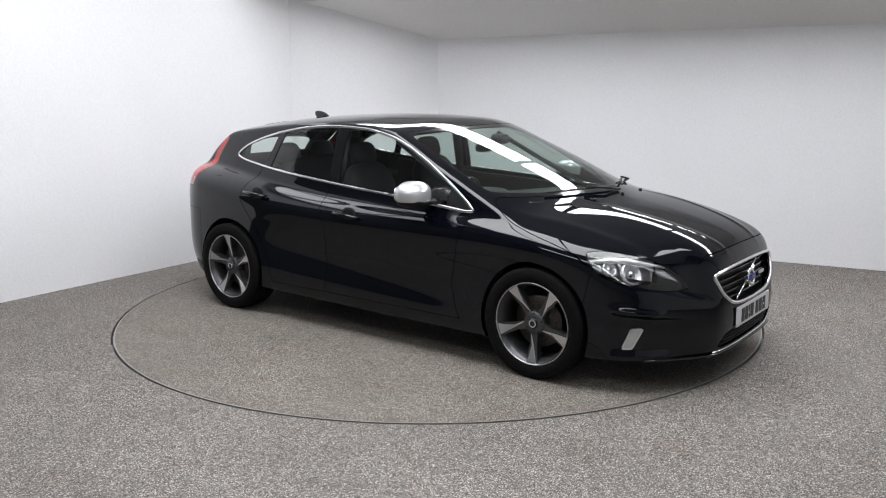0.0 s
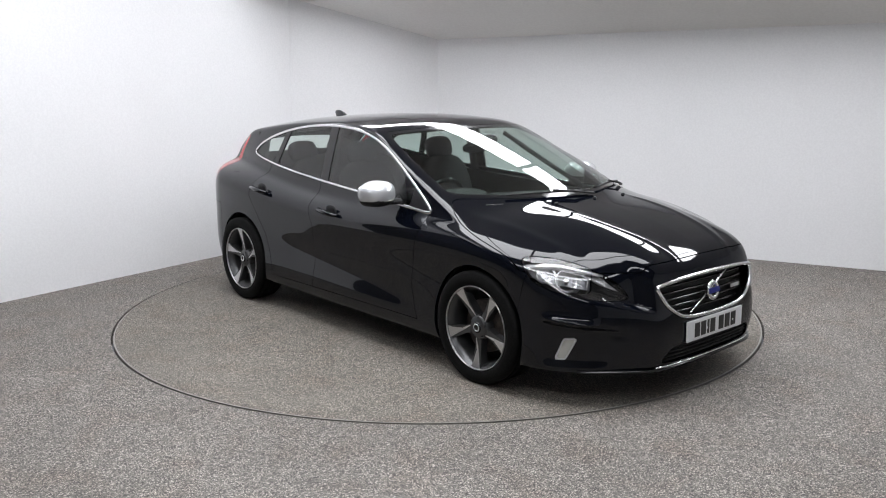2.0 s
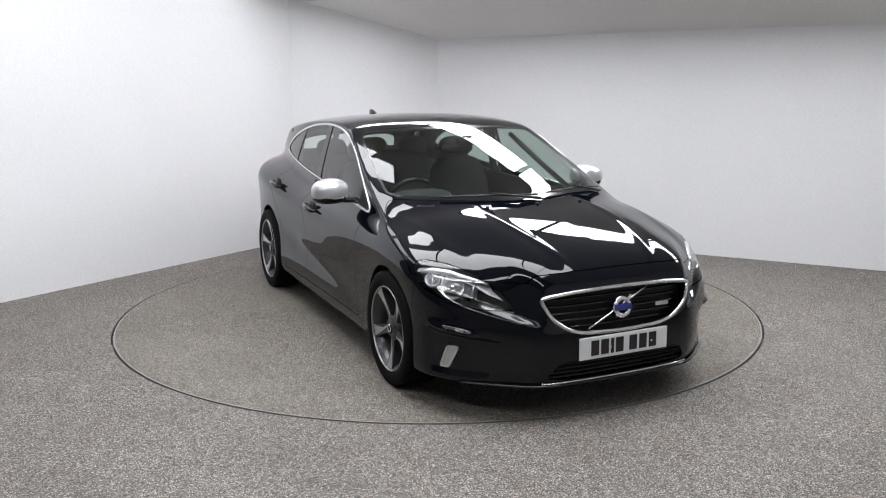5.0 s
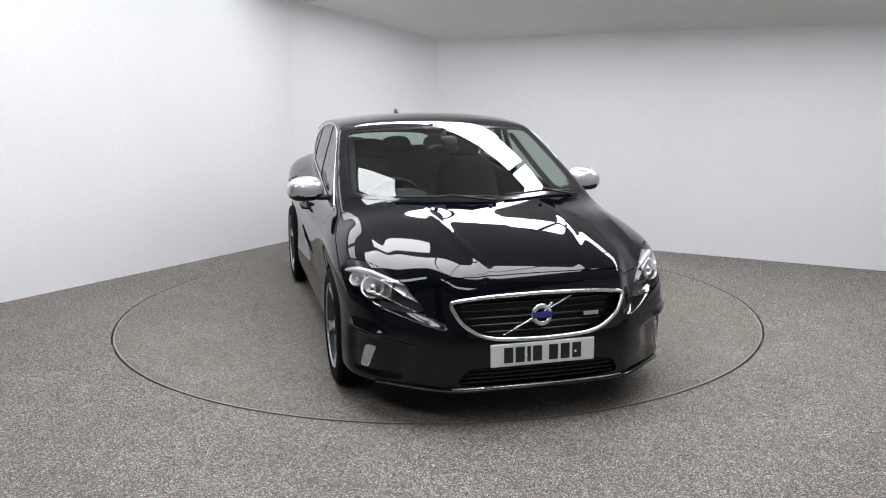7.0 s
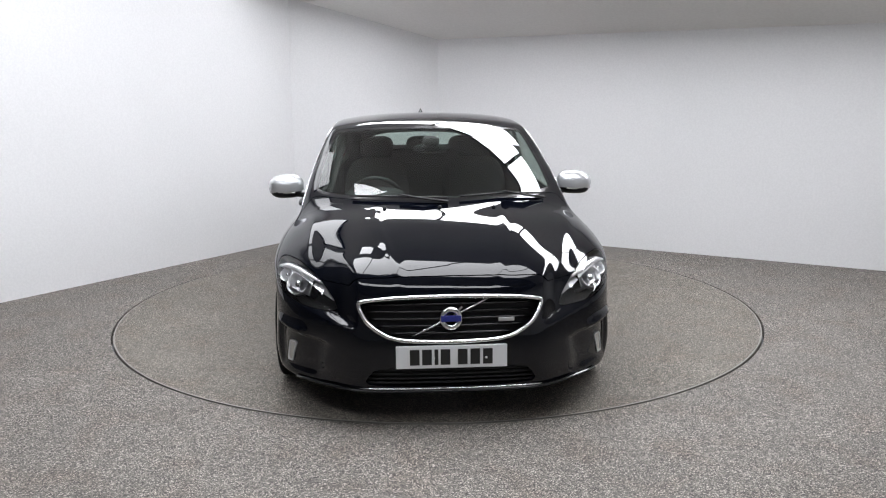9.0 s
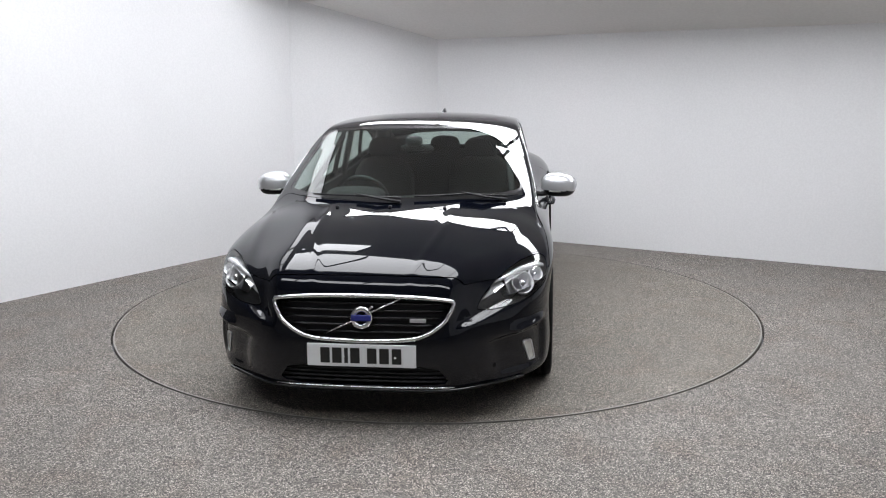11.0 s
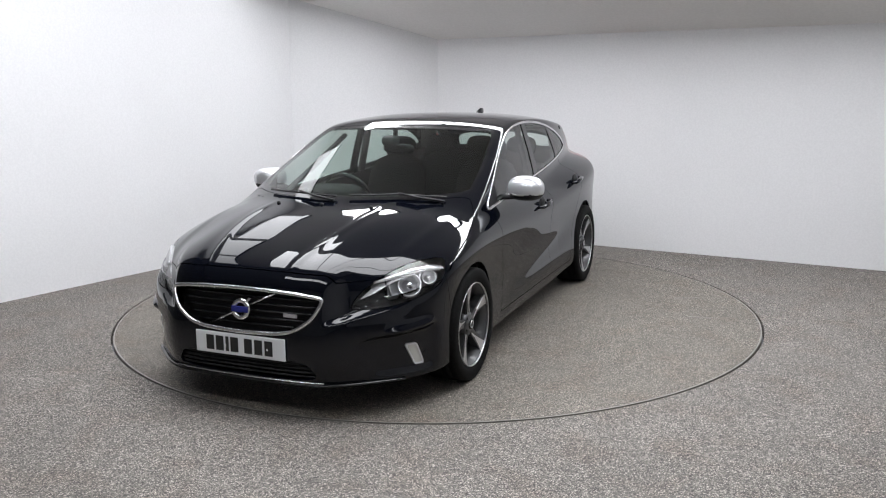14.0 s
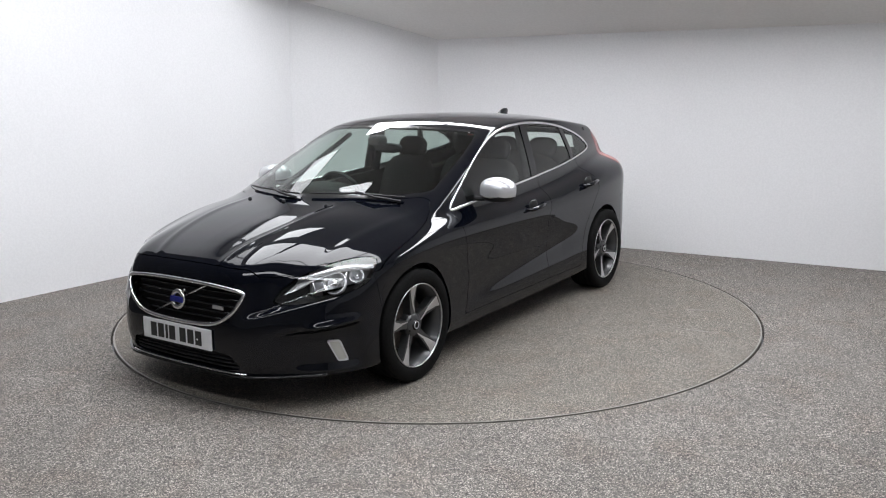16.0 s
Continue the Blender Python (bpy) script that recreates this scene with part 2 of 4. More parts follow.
WIDE = spline((-2.1, 0.81), (-1.75, 0.868), (-1.3, 0.898), (-0.7, 0.890), (0, 0.886), (0.6, 0.888), (1.0, 0.897), (1.35, 0.910), (1.7, 0.902), (2.1, 0.87))
FLANK = spline((0.12, -0.045), (0.2, -0.016), (0.3, -0.004), (0.45, -0.012), (0.60, -0.010), (0.70, 0.0), (0.77, 0.0), (0.85, -0.028), (0.95, -0.085), (1.1, -0.20))
ROOF = spline((-1.95, 1.16), (-1.72, 1.287), (-1.4, 1.358), (-1.0, 1.402), (-0.6, 1.422), (-0.2, 1.424), (0.08, 1.410), (0.24, 1.390), (0.34, 1.362), (0.6, 1.273), (1.0, 1.118), (1.35, 0.967), (1.6, 0.855))
ROOF_DROP = spline((0, 0), (0.3, 0.008), (0.5, 0.026), (0.62, 0.046), (0.75, 0.08))
SWEEP = spline((-2, 0), (-0.4, 0.02), (0.2, 0.23), (0.7, 0.42), (1.2, 0.58), (1.6, 0.62))
CABIN = spline((-2.0, 0.565), (-1.45, 0.666), (-1.0, 0.716), (-0.4, 0.752), (0.3, 0.795), (0.85, 0.815), (1.3, 0.80))
BELT = spline((-2.0, 1.17), (-1.42, 1.115), (-0.96, 1.07), (-0.4, 0.988), (0.29, 0.945), (0.85, 0.90), (1.3, 0.87))


def solid(x, y, z):
    """Negative inside the closed car body."""
    w = np.sqrt(y * y + 1e-5)
    top = z - HOOD(x) + HOOD_DROP(w) + LOWERED(x) * ease(w, 0.36, 0.68)
    top = top - 0.0042 * np.exp(-((w - RIDGE(x)) / 0.026) ** 2) * ease(x, 1.2, 1.5)
    top = top - 0.0035 * np.exp(-((w - SHOULDER(x)) / 0.034) ** 2) * ease(x, 0.85, 1.1)
    side = w - WIDE(x) - FLANK(z - RISE(x) * np.clip((z - 0.3) * 2.5, 0, 1))
    side = side + 0.012 * np.exp(-((z - 0.43 + 0.09 * x) / 0.085) ** 2) * np.clip((1.05 - np.abs(x - 0.02)) * 2.2, 0, 1)
    ledge = 0.503 + 0.22 * (w - 0.5)
    nose = x - NOSE(z) + NOSE_DROP(w) + 0.048 * ease(w, 0.42, 0.53) * ease(w, 0.98, 0.82) * ease(z - ledge, -0.010, 0.026 + 0.28 * np.maximum(w - 0.52, 0))
    tail = TAIL(z) + TAIL_DROP(w) - x
    low = smax(top * 0.97, side, 0.08)
    back = x + w * w * SWEEP(x)
    cap = (z - ROOF(back) + ROOF_DROP(w) * np.clip(1.5 - x, 0.35, 1)) * 0.9
    over = z - BELT(x)
    over = 0.5 * (over + np.sqrt(over * over + 0.004)) - 0.02
    cheek = w - CABIN(x) + 0.27 * over + 0.08 * over ** 2
    cabin = smax(cap, cheek * 0.95, 0.032)
    body = smin(low, cabin, 0.075)
    body = smax(body, nose * 0.9, 0.07 + 0.11 * ease(w, 0.46, 0.66))
    body = smax(body, tail * 0.9, 0.09)
    u = (x - w) * 0.707
    step = lambda q: 0.5 + 0.5 * np.tanh(q)
    body = body + 0.036 * step((0.432 - 0.10 * (u - 0.78) - z) / 0.011) * step((z - 0.225) / 0.03) * step((u - 0.655) / 0.02) * step((1.06 - 0.3 * (0.43 - z) - u) / 0.05)
    crease = z - 0.447 + 0.10 * (u - 0.78)
    body = body - 0.023 * np.exp(-(crease / 0.022) ** 2) * ease(u, 0.63, 0.72) * ease(u, 0.95, 0.87)
    return smax(body, 0.178 - z + 0.02 * np.clip(-x, 0, 3), 0.03)


def slope(p):
    e = 4e-4
    g = np.empty_like(p)
    for i in range(3):
        q, r = p.copy(), p.copy()
        q[:, i] += e
        r[:, i] -= e
        g[:, i] = (solid(*q.T) - solid(*r.T)) / (2 * e)
    return g


def onto(p, turns=4):
    p = np.array(p, float)
    for _ in range(turns):
        g = slope(p)
        p -= g * (solid(*p.T) / np.maximum((g * g).sum(1), 0.05))[:, None]
    return p


def normals_at(p):
    g = slope(p)
    return g / np.linalg.norm(g, axis=1)[:, None]


def skin(step=0.0155):
    """Surface nets over the solid: vertices and triangles."""
    ax = [np.arange(lo, hi, step) for lo, hi in ((-2.2, 2.34), (-0.99, 0.991), (0.1, 1.5))]
    grid = np.meshgrid(*ax, indexing="ij", sparse=True)
    f = solid(*grid) + np.zeros([len(a) for a in ax])
    s = f < 0
    shape = [len(a) - 1 for a in ax]
    total, count = np.zeros((*shape, 3)), np.zeros(shape)
    base = np.stack(np.meshgrid(*[a[:-1] for a in ax], indexing="ij"), -1)
    corner = [(i, j, k) for i in (0, 1) for j in (0, 1) for k in (0, 1)]
    cut = lambda c: tuple(slice(o, o + n) for o, n in zip(c, shape))
    for a in corner:
        for d in range(3):
            if a[d]:
                continue
            b = tuple(o + (i == d) for i, o in enumerate(a))
            fa, fb = f[cut(a)], f[cut(b)]
            m = (fa < 0) != (fb < 0)
            t = np.where(m, fa / np.where(m, fa - fb, 1), 0)
            p = np.array(a, float)[None, None, None] * step + t[..., None] * np.eye(3)[d] * step
            total += np.where(m[..., None], p, 0)
            count += m
    on = count > 0
    index = -np.ones(shape, int)
    index[on] = np.arange(on.sum())
    verts = onto(base[on] + total[on] / count[on][:, None], 5)
    tris = []
    for d in range(3):
        e, g = [(1, 2), (2, 0), (0, 1)][d]
        lo = [slice(1, n) for n in shape]
        lo[d] = slice(0, shape[d])
        hi = list(lo)
        hi[d] = slice(1, shape[d] + 1)
        a, b = s[tuple(lo)], s[tuple(hi)]
        at = np.argwhere(a != b) + np.array([0 if i == d else 1 for i in range(3)])
        out = a[tuple((at - np.array([0 if i == d else 1 for i in range(3)])).T)]
        de, dg = np.eye(3, dtype=int)[e], np.eye(3, dtype=int)[g]
        q = np.stack([index[tuple((at - o).T)] for o in (de + dg, dg, 0 * de, de)], 1)
        q[~out] = q[~out][:, ::-1]
        q = q[(q >= 0).all(1)]
        tris += [q[:, [0, 1, 2]], q[:, [0, 2, 3]]]
    return verts, np.concatenate(tris)


def clip(v, t, g):
    """Splits triangles where the values g at the vertices pass nought: vertices, values-under, values-over triangles."""
    sg = g[t] < 0
    n = sg.sum(1)
    under, over = list(t[n == 3]), list(t[n == 0])
    extra, made = [], {}

    def between(i, j):
        key = (i, j) if i < j else (j, i)
        if key not in made:
            made[key] = len(v) + len(extra)
            k = g[key[0]] / (g[key[0]] - g[key[1]])
            extra.append(v[key[0]] + (v[key[1]] - v[key[0]]) * k)
        return made[key]
    for tri in t[(n > 0) & (n < 3)]:
        lone = [i for i in range(3) if (g[tri[i]] < 0) != (g[tri[(i + 1) % 3]] < 0) and (g[tri[i]] < 0) != (g[tri[(i + 2) % 3]] < 0)][0]
        a, b, c = (int(tri[(lone + k) % 3]) for k in range(3))
        p, q = between(a, b), between(a, c)
        one, two = (under, over) if g[a] < 0 else (over, under)
        one.append((a, p, q))
        two += [(p, b, c), (p, c, q)]
    v2 = np.concatenate([v, np.array(extra).reshape(-1, 3)]) if extra else v
    return v2, np.array(under, int).reshape(-1, 3), np.array(over, int).reshape(-1, 3)


def rounded(points, times=3):
    """A closed outline with its corners rounded off."""
    p = np.array(points, float)
    for _ in range(times):
        q = np.roll(p, -1, 0)
        p = np.stack([0.8 * p + 0.2 * q, 0.2 * p + 0.8 * q], 1).reshape(-1, 2)
    return p


def inside(u, w, outline):
    """Signed distance to a closed outline, negative inside."""
    p = np.asarray(outline, float)
    q = np.roll(p, -1, 0)
    best = np.full(len(u), 1e9)
    odd = np.zeros(len(u), bool)
    for (ax, ay), (bx, by) in zip(p, q):
        dx, dy = bx - ax, by - ay
        k = np.clip(((u - ax) * dx + (w - ay) * dy) / max(dx * dx + dy * dy, 1e-12), 0, 1)
        best = np.minimum(best, (u - ax - k * dx) ** 2 + (w - ay - k * dy) ** 2)
        if ay != by:
            odd ^= ((ay > w) != (by > w)) & (u < (bx - ax) * (w - ay) / (by - ay) + ax)
    return np.sqrt(best) * np.where(odd, -1, 1)


class Shell:
    """The skin, from which pieces are cut one after another."""

    def __init__(self, given=None):
        self.v, self.t = given or skin()

    def take(self, region, gap=0.0):
        """Cuts out what region(vertices) gives below nought, leaving a joint of that width; returns it."""
        self.v, inner, outer = clip(self.v, self.t, region(self.v))
        piece = (self.v, inner)
        self.t = outer
        if gap:
            v, _, outer = clip(self.v, self.t, region(self.v) - gap)
            self.v, self.t = v, outer
        return piece


def panel(name, piece, mat, parent, label="", lift=0.0, turn_in=0.012):
    """A cut piece as one mesh, with its edges turned in."""
    v, t = piece
    used, back = np.unique(t, return_inverse=True)
    t = back.reshape(-1, 3)
    p = v[used]
    n = normals_at(p)
    p = p + n * lift
    if turn_in:
        e = np.concatenate([t[:, [0, 1]], t[:, [1, 2]], t[:, [2, 0]]])
        key = np.sort(e, 1)
        _, first, count = np.unique(key[:, 0] * len(p) + key[:, 1], return_index=True, return_counts=True)
        e = e[first[count == 1]]
        along = p[e[:, 1]] - p[e[:, 0]]
        side = np.cross(along, n[e[:, 0]])
        side /= np.maximum(np.linalg.norm(side, axis=1), 1e-9)[:, None]
        k, m = len(p), len(e)
        a, b = p[e[:, 0]], p[e[:, 1]]
        p = np.concatenate([p, a, b, b - n[e[:, 1]] * turn_in, a - n[e[:, 0]] * turn_in])
        n = np.concatenate([n, side, side, side, side])
        i = np.arange(m) + k
        t = np.concatenate([t, np.stack([i + m, i, i + 3 * m], 1), np.stack([i + m, i + 3 * m, i + 2 * m], 1)])
    return shaped(name, p, t, mat, parent, label, True, n)


def mirrored(half):
    """A closed outline from its half at y >= 0, which begins and ends at y = 0."""
    h = [tuple(q) for q in half]
    return h + [(-a, b) for a, b in h[::-1] if a > 0]


# ---- small shapes ----
def box_bm(size, at=(0, 0, 0), bevel=0.0, turn=None, segments=2):
    bm = bmesh.new()
    bmesh.ops.create_cube(bm, size=1.0, matrix=Matrix.Diagonal((*size, 1)))
    if bevel:
        bmesh.ops.bevel(bm, geom=bm.edges[:], offset=bevel, segments=segments, affect="EDGES", profile=0.5)
    m = Matrix.Translation(at)
    bmesh.ops.transform(bm, matrix=m @ turn if turn else m, verts=bm.verts[:])
    return bm


def lathe_bm(profile, steps=48, axis="y"):
    """Turns (radius, along) pairs round the y axis."""
    bm = bmesh.new()
    rings = []
    for i in range(steps):
        a = 2 * math.pi * i / steps
        rings.append([bm.verts.new((r * math.cos(a), y, r * math.sin(a))) for r, y in profile])
    for i in range(steps):
        p, q = rings[i], rings[(i + 1) % steps]
        for j in range(len(profile) - 1):
            bm.faces.new((p[j], p[j + 1], q[j + 1], q[j]))
    return bm


def sweep_bm(points, radius, closed=False, sides=8, flat=1.0, up=(0, 0, 1)):
    """A round or flattened bar along points."""
    bm = bmesh.new()
    pts = [Vector(p) for p in points]
    n = len(pts)
    rings = []
    for i, p in enumerate(pts):
        a = pts[(i - 1) % n] if closed or i else p
        b = pts[(i + 1) % n] if closed or i < n - 1 else p
        d = (b - a).normalized()
        s = d.cross(Vector(up)).normalized()
        u = s.cross(d)
        r = radius[i] if isinstance(radius, (list, tuple)) else radius
        rings.append([bm.verts.new(p + s * (r * math.cos(2 * math.pi * k / sides)) + u * (r * flat * math.sin(2 * math.pi * k / sides))) for k in range(sides)])
    for i in range(n if closed else n - 1):
        p, q = rings[i], rings[(i + 1) % n]
        for k in range(sides):
            bm.faces.new((p[k], p[(k + 1) % sides], q[(k + 1) % sides], q[k]))
    if not closed:
        bm.faces.new(rings[0][::-1])
        bm.faces.new(rings[-1])
    bmesh.ops.recalc_face_normals(bm, faces=bm.faces[:])
    return bm


def plate_bm(outline, low, high, to_world, bevel=0.0):
    """A flat plate with that outline (u, w) and thickness, set by to_world(u, w, h)."""
    bm = bmesh.new()
    a = [bm.verts.new(to_world(u, w, low)) for u, w in outline]
    b = [bm.verts.new(to_world(u, w, high)) for u, w in outline]
    n = len(outline)
    bm.faces.new(a[::-1])
    top = bm.faces.new(b)
    for i in range(n):
        bm.faces.new((a[i], a[(i + 1) % n], b[(i + 1) % n], b[i]))
    if bevel:
        bmesh.ops.bevel(bm, geom=top.edges[:], offset=bevel, segments=2, affect="EDGES")
    bmesh.ops.recalc_face_normals(bm, faces=bm.faces[:])
    return bm


def ball_bm(size, at, power=2.6, steps=20, turn=None):
    """A rounded block: a superellipsoid."""
    bm = bmesh.new()
    bmesh.ops.create_uvsphere(bm, u_segments=steps, v_segments=steps // 2 + 2, radius=1.0)
    for v in bm.verts:
        k = sum(abs(c) ** power for c in v.co) ** (-1 / power)
        v.co = Vector((v.co.x * k * size[0], v.co.y * k * size[1], v.co.z * k * size[2]))
    m = Matrix.Translation(at)
    bmesh.ops.transform(bm, matrix=m @ turn if turn else m, verts=bm.verts[:])
    return bm


# ---- outlines of the car's panels ----
WINDOW_LINE = rounded([(-1.45, 1.126), (-1.36, 1.096), (-1.085, 1.056), (-0.76, 1.019), (-0.41, 0.988), (-0.07, 0.964), (0.264, 0.944), (0.66, 0.911), (0.875, 0.893),
                       (0.825, 0.943), (0.70, 1.032), (0.525, 1.136), (0.34, 1.233), (0.155, 1.304), (-0.06, 1.345), (-0.28, 1.358), (-0.445, 1.360), (-0.69, 1.346), (-0.94, 1.309), (-1.17, 1.255), (-1.345, 1.195)], 2)
SCREEN = rounded(mirrored([(0, 1.363), (0.3, 1.359), (0.5, 1.347), (0.630, 1.335), (0.662, 1.27), (0.702, 1.15), (0.720, 1.06), (0.726, 0.994), (0.5, 0.985), (0.3, 0.985), (0, 0.985)]), 2)
BONNET = rounded(mirrored([(0, 2.150), (0.29, 2.147), (0.42, 2.134), (0.60, 2.050), (0.71, 1.955), (0.79, 1.868), (0.85, 1.757), (0.888, 1.665),
                           (0.880, 1.50), (0.864, 1.316), (0.825, 1.14), (0.782, 1.024), (0.73, 0.955), (0.60, 1.09), (0.45, 1.20), (0.25, 1.29), (0, 1.325)]), 1)
HEADLAMP = rounded([(0.545, 0.748), (0.60, 0.760), (0.72, 0.754), (0.85, 0.725), (0.975, 0.672), (1.045, 0.625), (1.10, 0.552), (0.92, 0.562), (0.74, 0.596), (0.60, 0.638), (0.560, 0.70)], 2)
GRILLE = rounded(mirrored([(0, 0.649), (0.27, 0.643), (0.438, 0.626), (0.45, 0.608), (0.405, 0.526), (0.35, 0.485), (0.30, 0.458), (0.22, 0.441), (0, 0.434)]), 2)
INTAKE = rounded(mirrored([(0, 0.306), (0.36, 0.312), (0.425, 0.222), (0.30, 0.208), (0, 0.205)]), 1)
DAYLAMP = [(0.765, 0.362), (0.820, 0.366), (0.828, 0.358), (0.777, 0.254), (0.770, 0.248), (0.722, 0.246), (0.718, 0.254), (0.757, 0.354)]
FRONT_DOOR = [(0.855, 0.897), (0.835, 0.83), (0.79, 0.69), (0.745, 0.47), (0.775, 0.33), (0.81, 0.262), (-0.34, 0.262), (-0.325, 0.4), (-0.32, 0.70), (-0.395, 0.89), (-0.392, 0.987),
              (-0.07, 0.964), (0.264, 0.944), (0.66, 0.911)]
REAR_DOOR = [(-0.392, 0.987), (-0.395, 0.89), (-0.32, 0.70), (-0.325, 0.4), (-0.34, 0.262), (-0.86, 0.262), (-0.90, 0.42), (-0.965, 0.56), (-1.06, 0.68), (-1.15, 0.82), (-1.17, 0.96), (-1.12, 1.06), (-0.76, 1.019)]
TAIL_LAMP = rounded([(-1.745, 0.885), (-1.765, 0.98), (-1.735, 1.09), (-1.60, 1.235), (-1.63, 1.265), (-1.75, 1.16), (-1.84, 1.03), (-2.06, 1.0), (-2.08, 0.90)], 2)
HATCH_GLASS = rounded(mirrored([(0, 1.225), (0.42, 1.205), (0.48, 1.05), (0.42, 1.02), (0, 1.01)]), 2)
AXLES = (1.324, -1.324)


def only(test, values):
    return np.where(test, values, 1.0)


def flank_points(outline, s, lift=0.001):
    """The outline, given as (x, z), laid on the car's side s."""
    o = np.asarray(outline, float)
    lo, hi = np.full(len(o), 0.3), np.full(len(o), 1.0)
    for _ in range(30):
        mid = (lo + hi) / 2
        out = solid(o[:, 0], mid, o[:, 1]) > 0
        lo, hi = np.where(out, lo, mid), np.where(out, mid, hi)
    return [Vector((x, s * (y + lift), z)) for (x, z), y in zip(o, lo)]


def cut_body(car):
    """Cuts the whole body into its panels."""
    sh = Shell()
    whole = (sh.v.copy(), sh.t.copy())
    in_arch = lambda v: np.minimum(*[np.hypot(v[:, 0] - a, v[:, 2] - 0.318) - r for a, r in zip(AXLES, (0.352, 0.36))]) + 10 * (np.abs(v[:, 1]) < 0.55)
    sh.take(in_arch)
    # windscreen with its black printed border
    ahead = lambda v, o: only(v[:, 0] > 0, inside(v[:, 1], v[:, 2], o))
    v, t = sh.take(lambda v: ahead(v, SCREEN))
    v, inner, outer = clip(v, t, ahead(v, SCREEN) + 0.014)
    panel("windscreen_border", (v, outer), GLOSS, car, "black printed windscreen border", -0.001)
    panel("windscreen", (v, inner), SCREEN_GLASS, car, "tinted windscreen glass", -0.001, 0).visible_shadow = False
    behind = lambda v: only(v[:, 0] < -1.3, inside(v[:, 1], v[:, 2], HATCH_GLASS))
    panel("rear_window", sh.take(behind), GLASS, car, "tinted rear window glass", 0, 0).visible_shadow = False
    # side windows in their bright surround
    for s in (-1, 1):
        near = lambda v: only(s * v[:, 1] > 0.4, inside(v[:, 0], v[:, 2], WINDOW_LINE))
        sh.take(lambda v: np.maximum(near(v) - 0.004, -0.004 - near(v)))
        line = flank_points(WINDOW_LINE, s)
        part("window_trim", sweep_bm(line, 0.0095, True, 8, 0.5, (0, 1, 0)), TRIM, car, "satin chrome window surround", True)
        post = lambda v: np.maximum(near(v), np.abs(v[:, 0] + 0.341 - 0.02 * (v[:, 2] - 1.15)) - 0.046)
        panel("door_pillar", sh.take(post), GLOSS, car, "gloss black pillar")
        bar = lambda v: np.maximum(near(v), np.abs(v[:, 0] + 1.05 - 0.495 * (v[:, 2] - 1.065)) - 0.031)
        panel("quarter_pillar", sh.take(bar), GLOSS, car, "black window divider")
        sail = lambda v: np.maximum(near(v), 0.665 - v[:, 0] + 0.25 * (v[:, 2] - 0.95))
        panel("mirror_sail", sh.take(sail), DARK, car, "black mirror mounting")
        for name, lo, hi in (("front_door_glass", -0.34, 0.95), ("rear_door_glass", -1.12, -0.34), ("quarter_glass", -2, -0.97)):
            lite = lambda v: np.maximum(near(v), np.maximum(lo - v[:, 0], v[:, 0] - hi))
            if name == "rear_door_glass":
                lite = lambda v: np.maximum(near(v), np.maximum(v[:, 0] + 0.34, 0.495 * (v[:, 2] - 1.065) - 1.05 - v[:, 0]))
            panel(name, sh.take(lite), GLASS, car, "tinted side window glass", -0.004, 0).visible_shadow = False
    # front: bonnet, lamps, grille, bumper
    for s in (-1, 1):
        lamp = lambda v: only((s * v[:, 1] > 0.4) & (v[:, 0] > 1.5), inside((v[:, 0] - s * v[:, 1]) * 0.7071, v[:, 2], HEADLAMP))
        headlight(car, sh.take(lamp, 0.003), s)
        fog = lambda v: only((s * v[:, 1] > 0.5) & (v[:, 0] > 1.6), inside((v[:, 0] - s * v[:, 1]) * 0.7071, v[:, 2], DAYLAMP))
        fv, ft = sh.take(fog, 0.002)
        fv, lens, bezel = clip(fv, ft, inside((fv[:, 0] - s * fv[:, 1]) * 0.7071, fv[:, 2], DAYLAMP) + 0.008)
        drl = panel("day_lamp", (fv, lens), LAMP_GREY, car, "pale upright daytime running lamp", 0.001)
        panel("bezel", (fv, bezel), SILVER, drl, "silver lamp bezel", 0.004)
    bonnet = lambda v: np.maximum(inside(v[:, 1], v[:, 0], BONNET), 0.69 - v[:, 2])
    panel("bonnet", sh.take(lambda v: only(v[:, 0] > 0.9, bonnet(v)), 0.004), PAINT, car)
    face = lambda v, o: only(v[:, 0] > 1.9, inside(v[:, 1], v[:, 2], o))
    grille(car)
    sh.take(lambda v: face(v, GRILLE))
    sh.take(lambda v: face(v, INTAKE))
    bumper = lambda v: 1.668 + 0.25 * (v[:, 2] - 0.6) - v[:, 0]
    panel("front_bumper", sh.take(bumper, 0.003), PAINT, car)
    # doors, lamps and bumper behind
    for s in (-1, 1):
        for name, o in (("front_door", FRONT_DOOR), ("rear_door", REAR_DOOR)):
            door = panel(name, sh.take(lambda v: only(s * v[:, 1] > 0.5, inside(v[:, 0], v[:, 2], o) + 0.002), 0.004), PAINT, car)
            handle(door, s, (-0.105, 0.808) if name == "front_door" else (-1.0, 0.882))
        tail = sh.take(lambda v: only(s * v[:, 1] > 0.3, inside(v[:, 0], v[:, 2], TAIL_LAMP)), 0.003)
        panel("tail_lamp", tail, RED_LENS, car, "red tail lamp")
        flap = lambda v: only(s * v[:, 1] > 0.6, np.abs(np.hypot(v[:, 0] + 1.50, v[:, 2] - 0.893) - 0.082) - 0.002)
        if s < 0:
            sh.take(flap)
    panel("rear_bumper", sh.take(lambda v: np.maximum(v[:, 0] + 1.69, v[:, 2] - 0.72), 0.003), PAINT, car)
    panel("tailgate", sh.take(lambda v: np.maximum(v[:, 0] + 1.6, np.abs(v[:, 1]) - 0.6), 0.003), PAINT, car)
    panel("roof", sh.take(lambda v: np.maximum(np.abs(v[:, 1]) - 0.60, 1.26 - v[:, 2]), 0.0), PAINT, car)
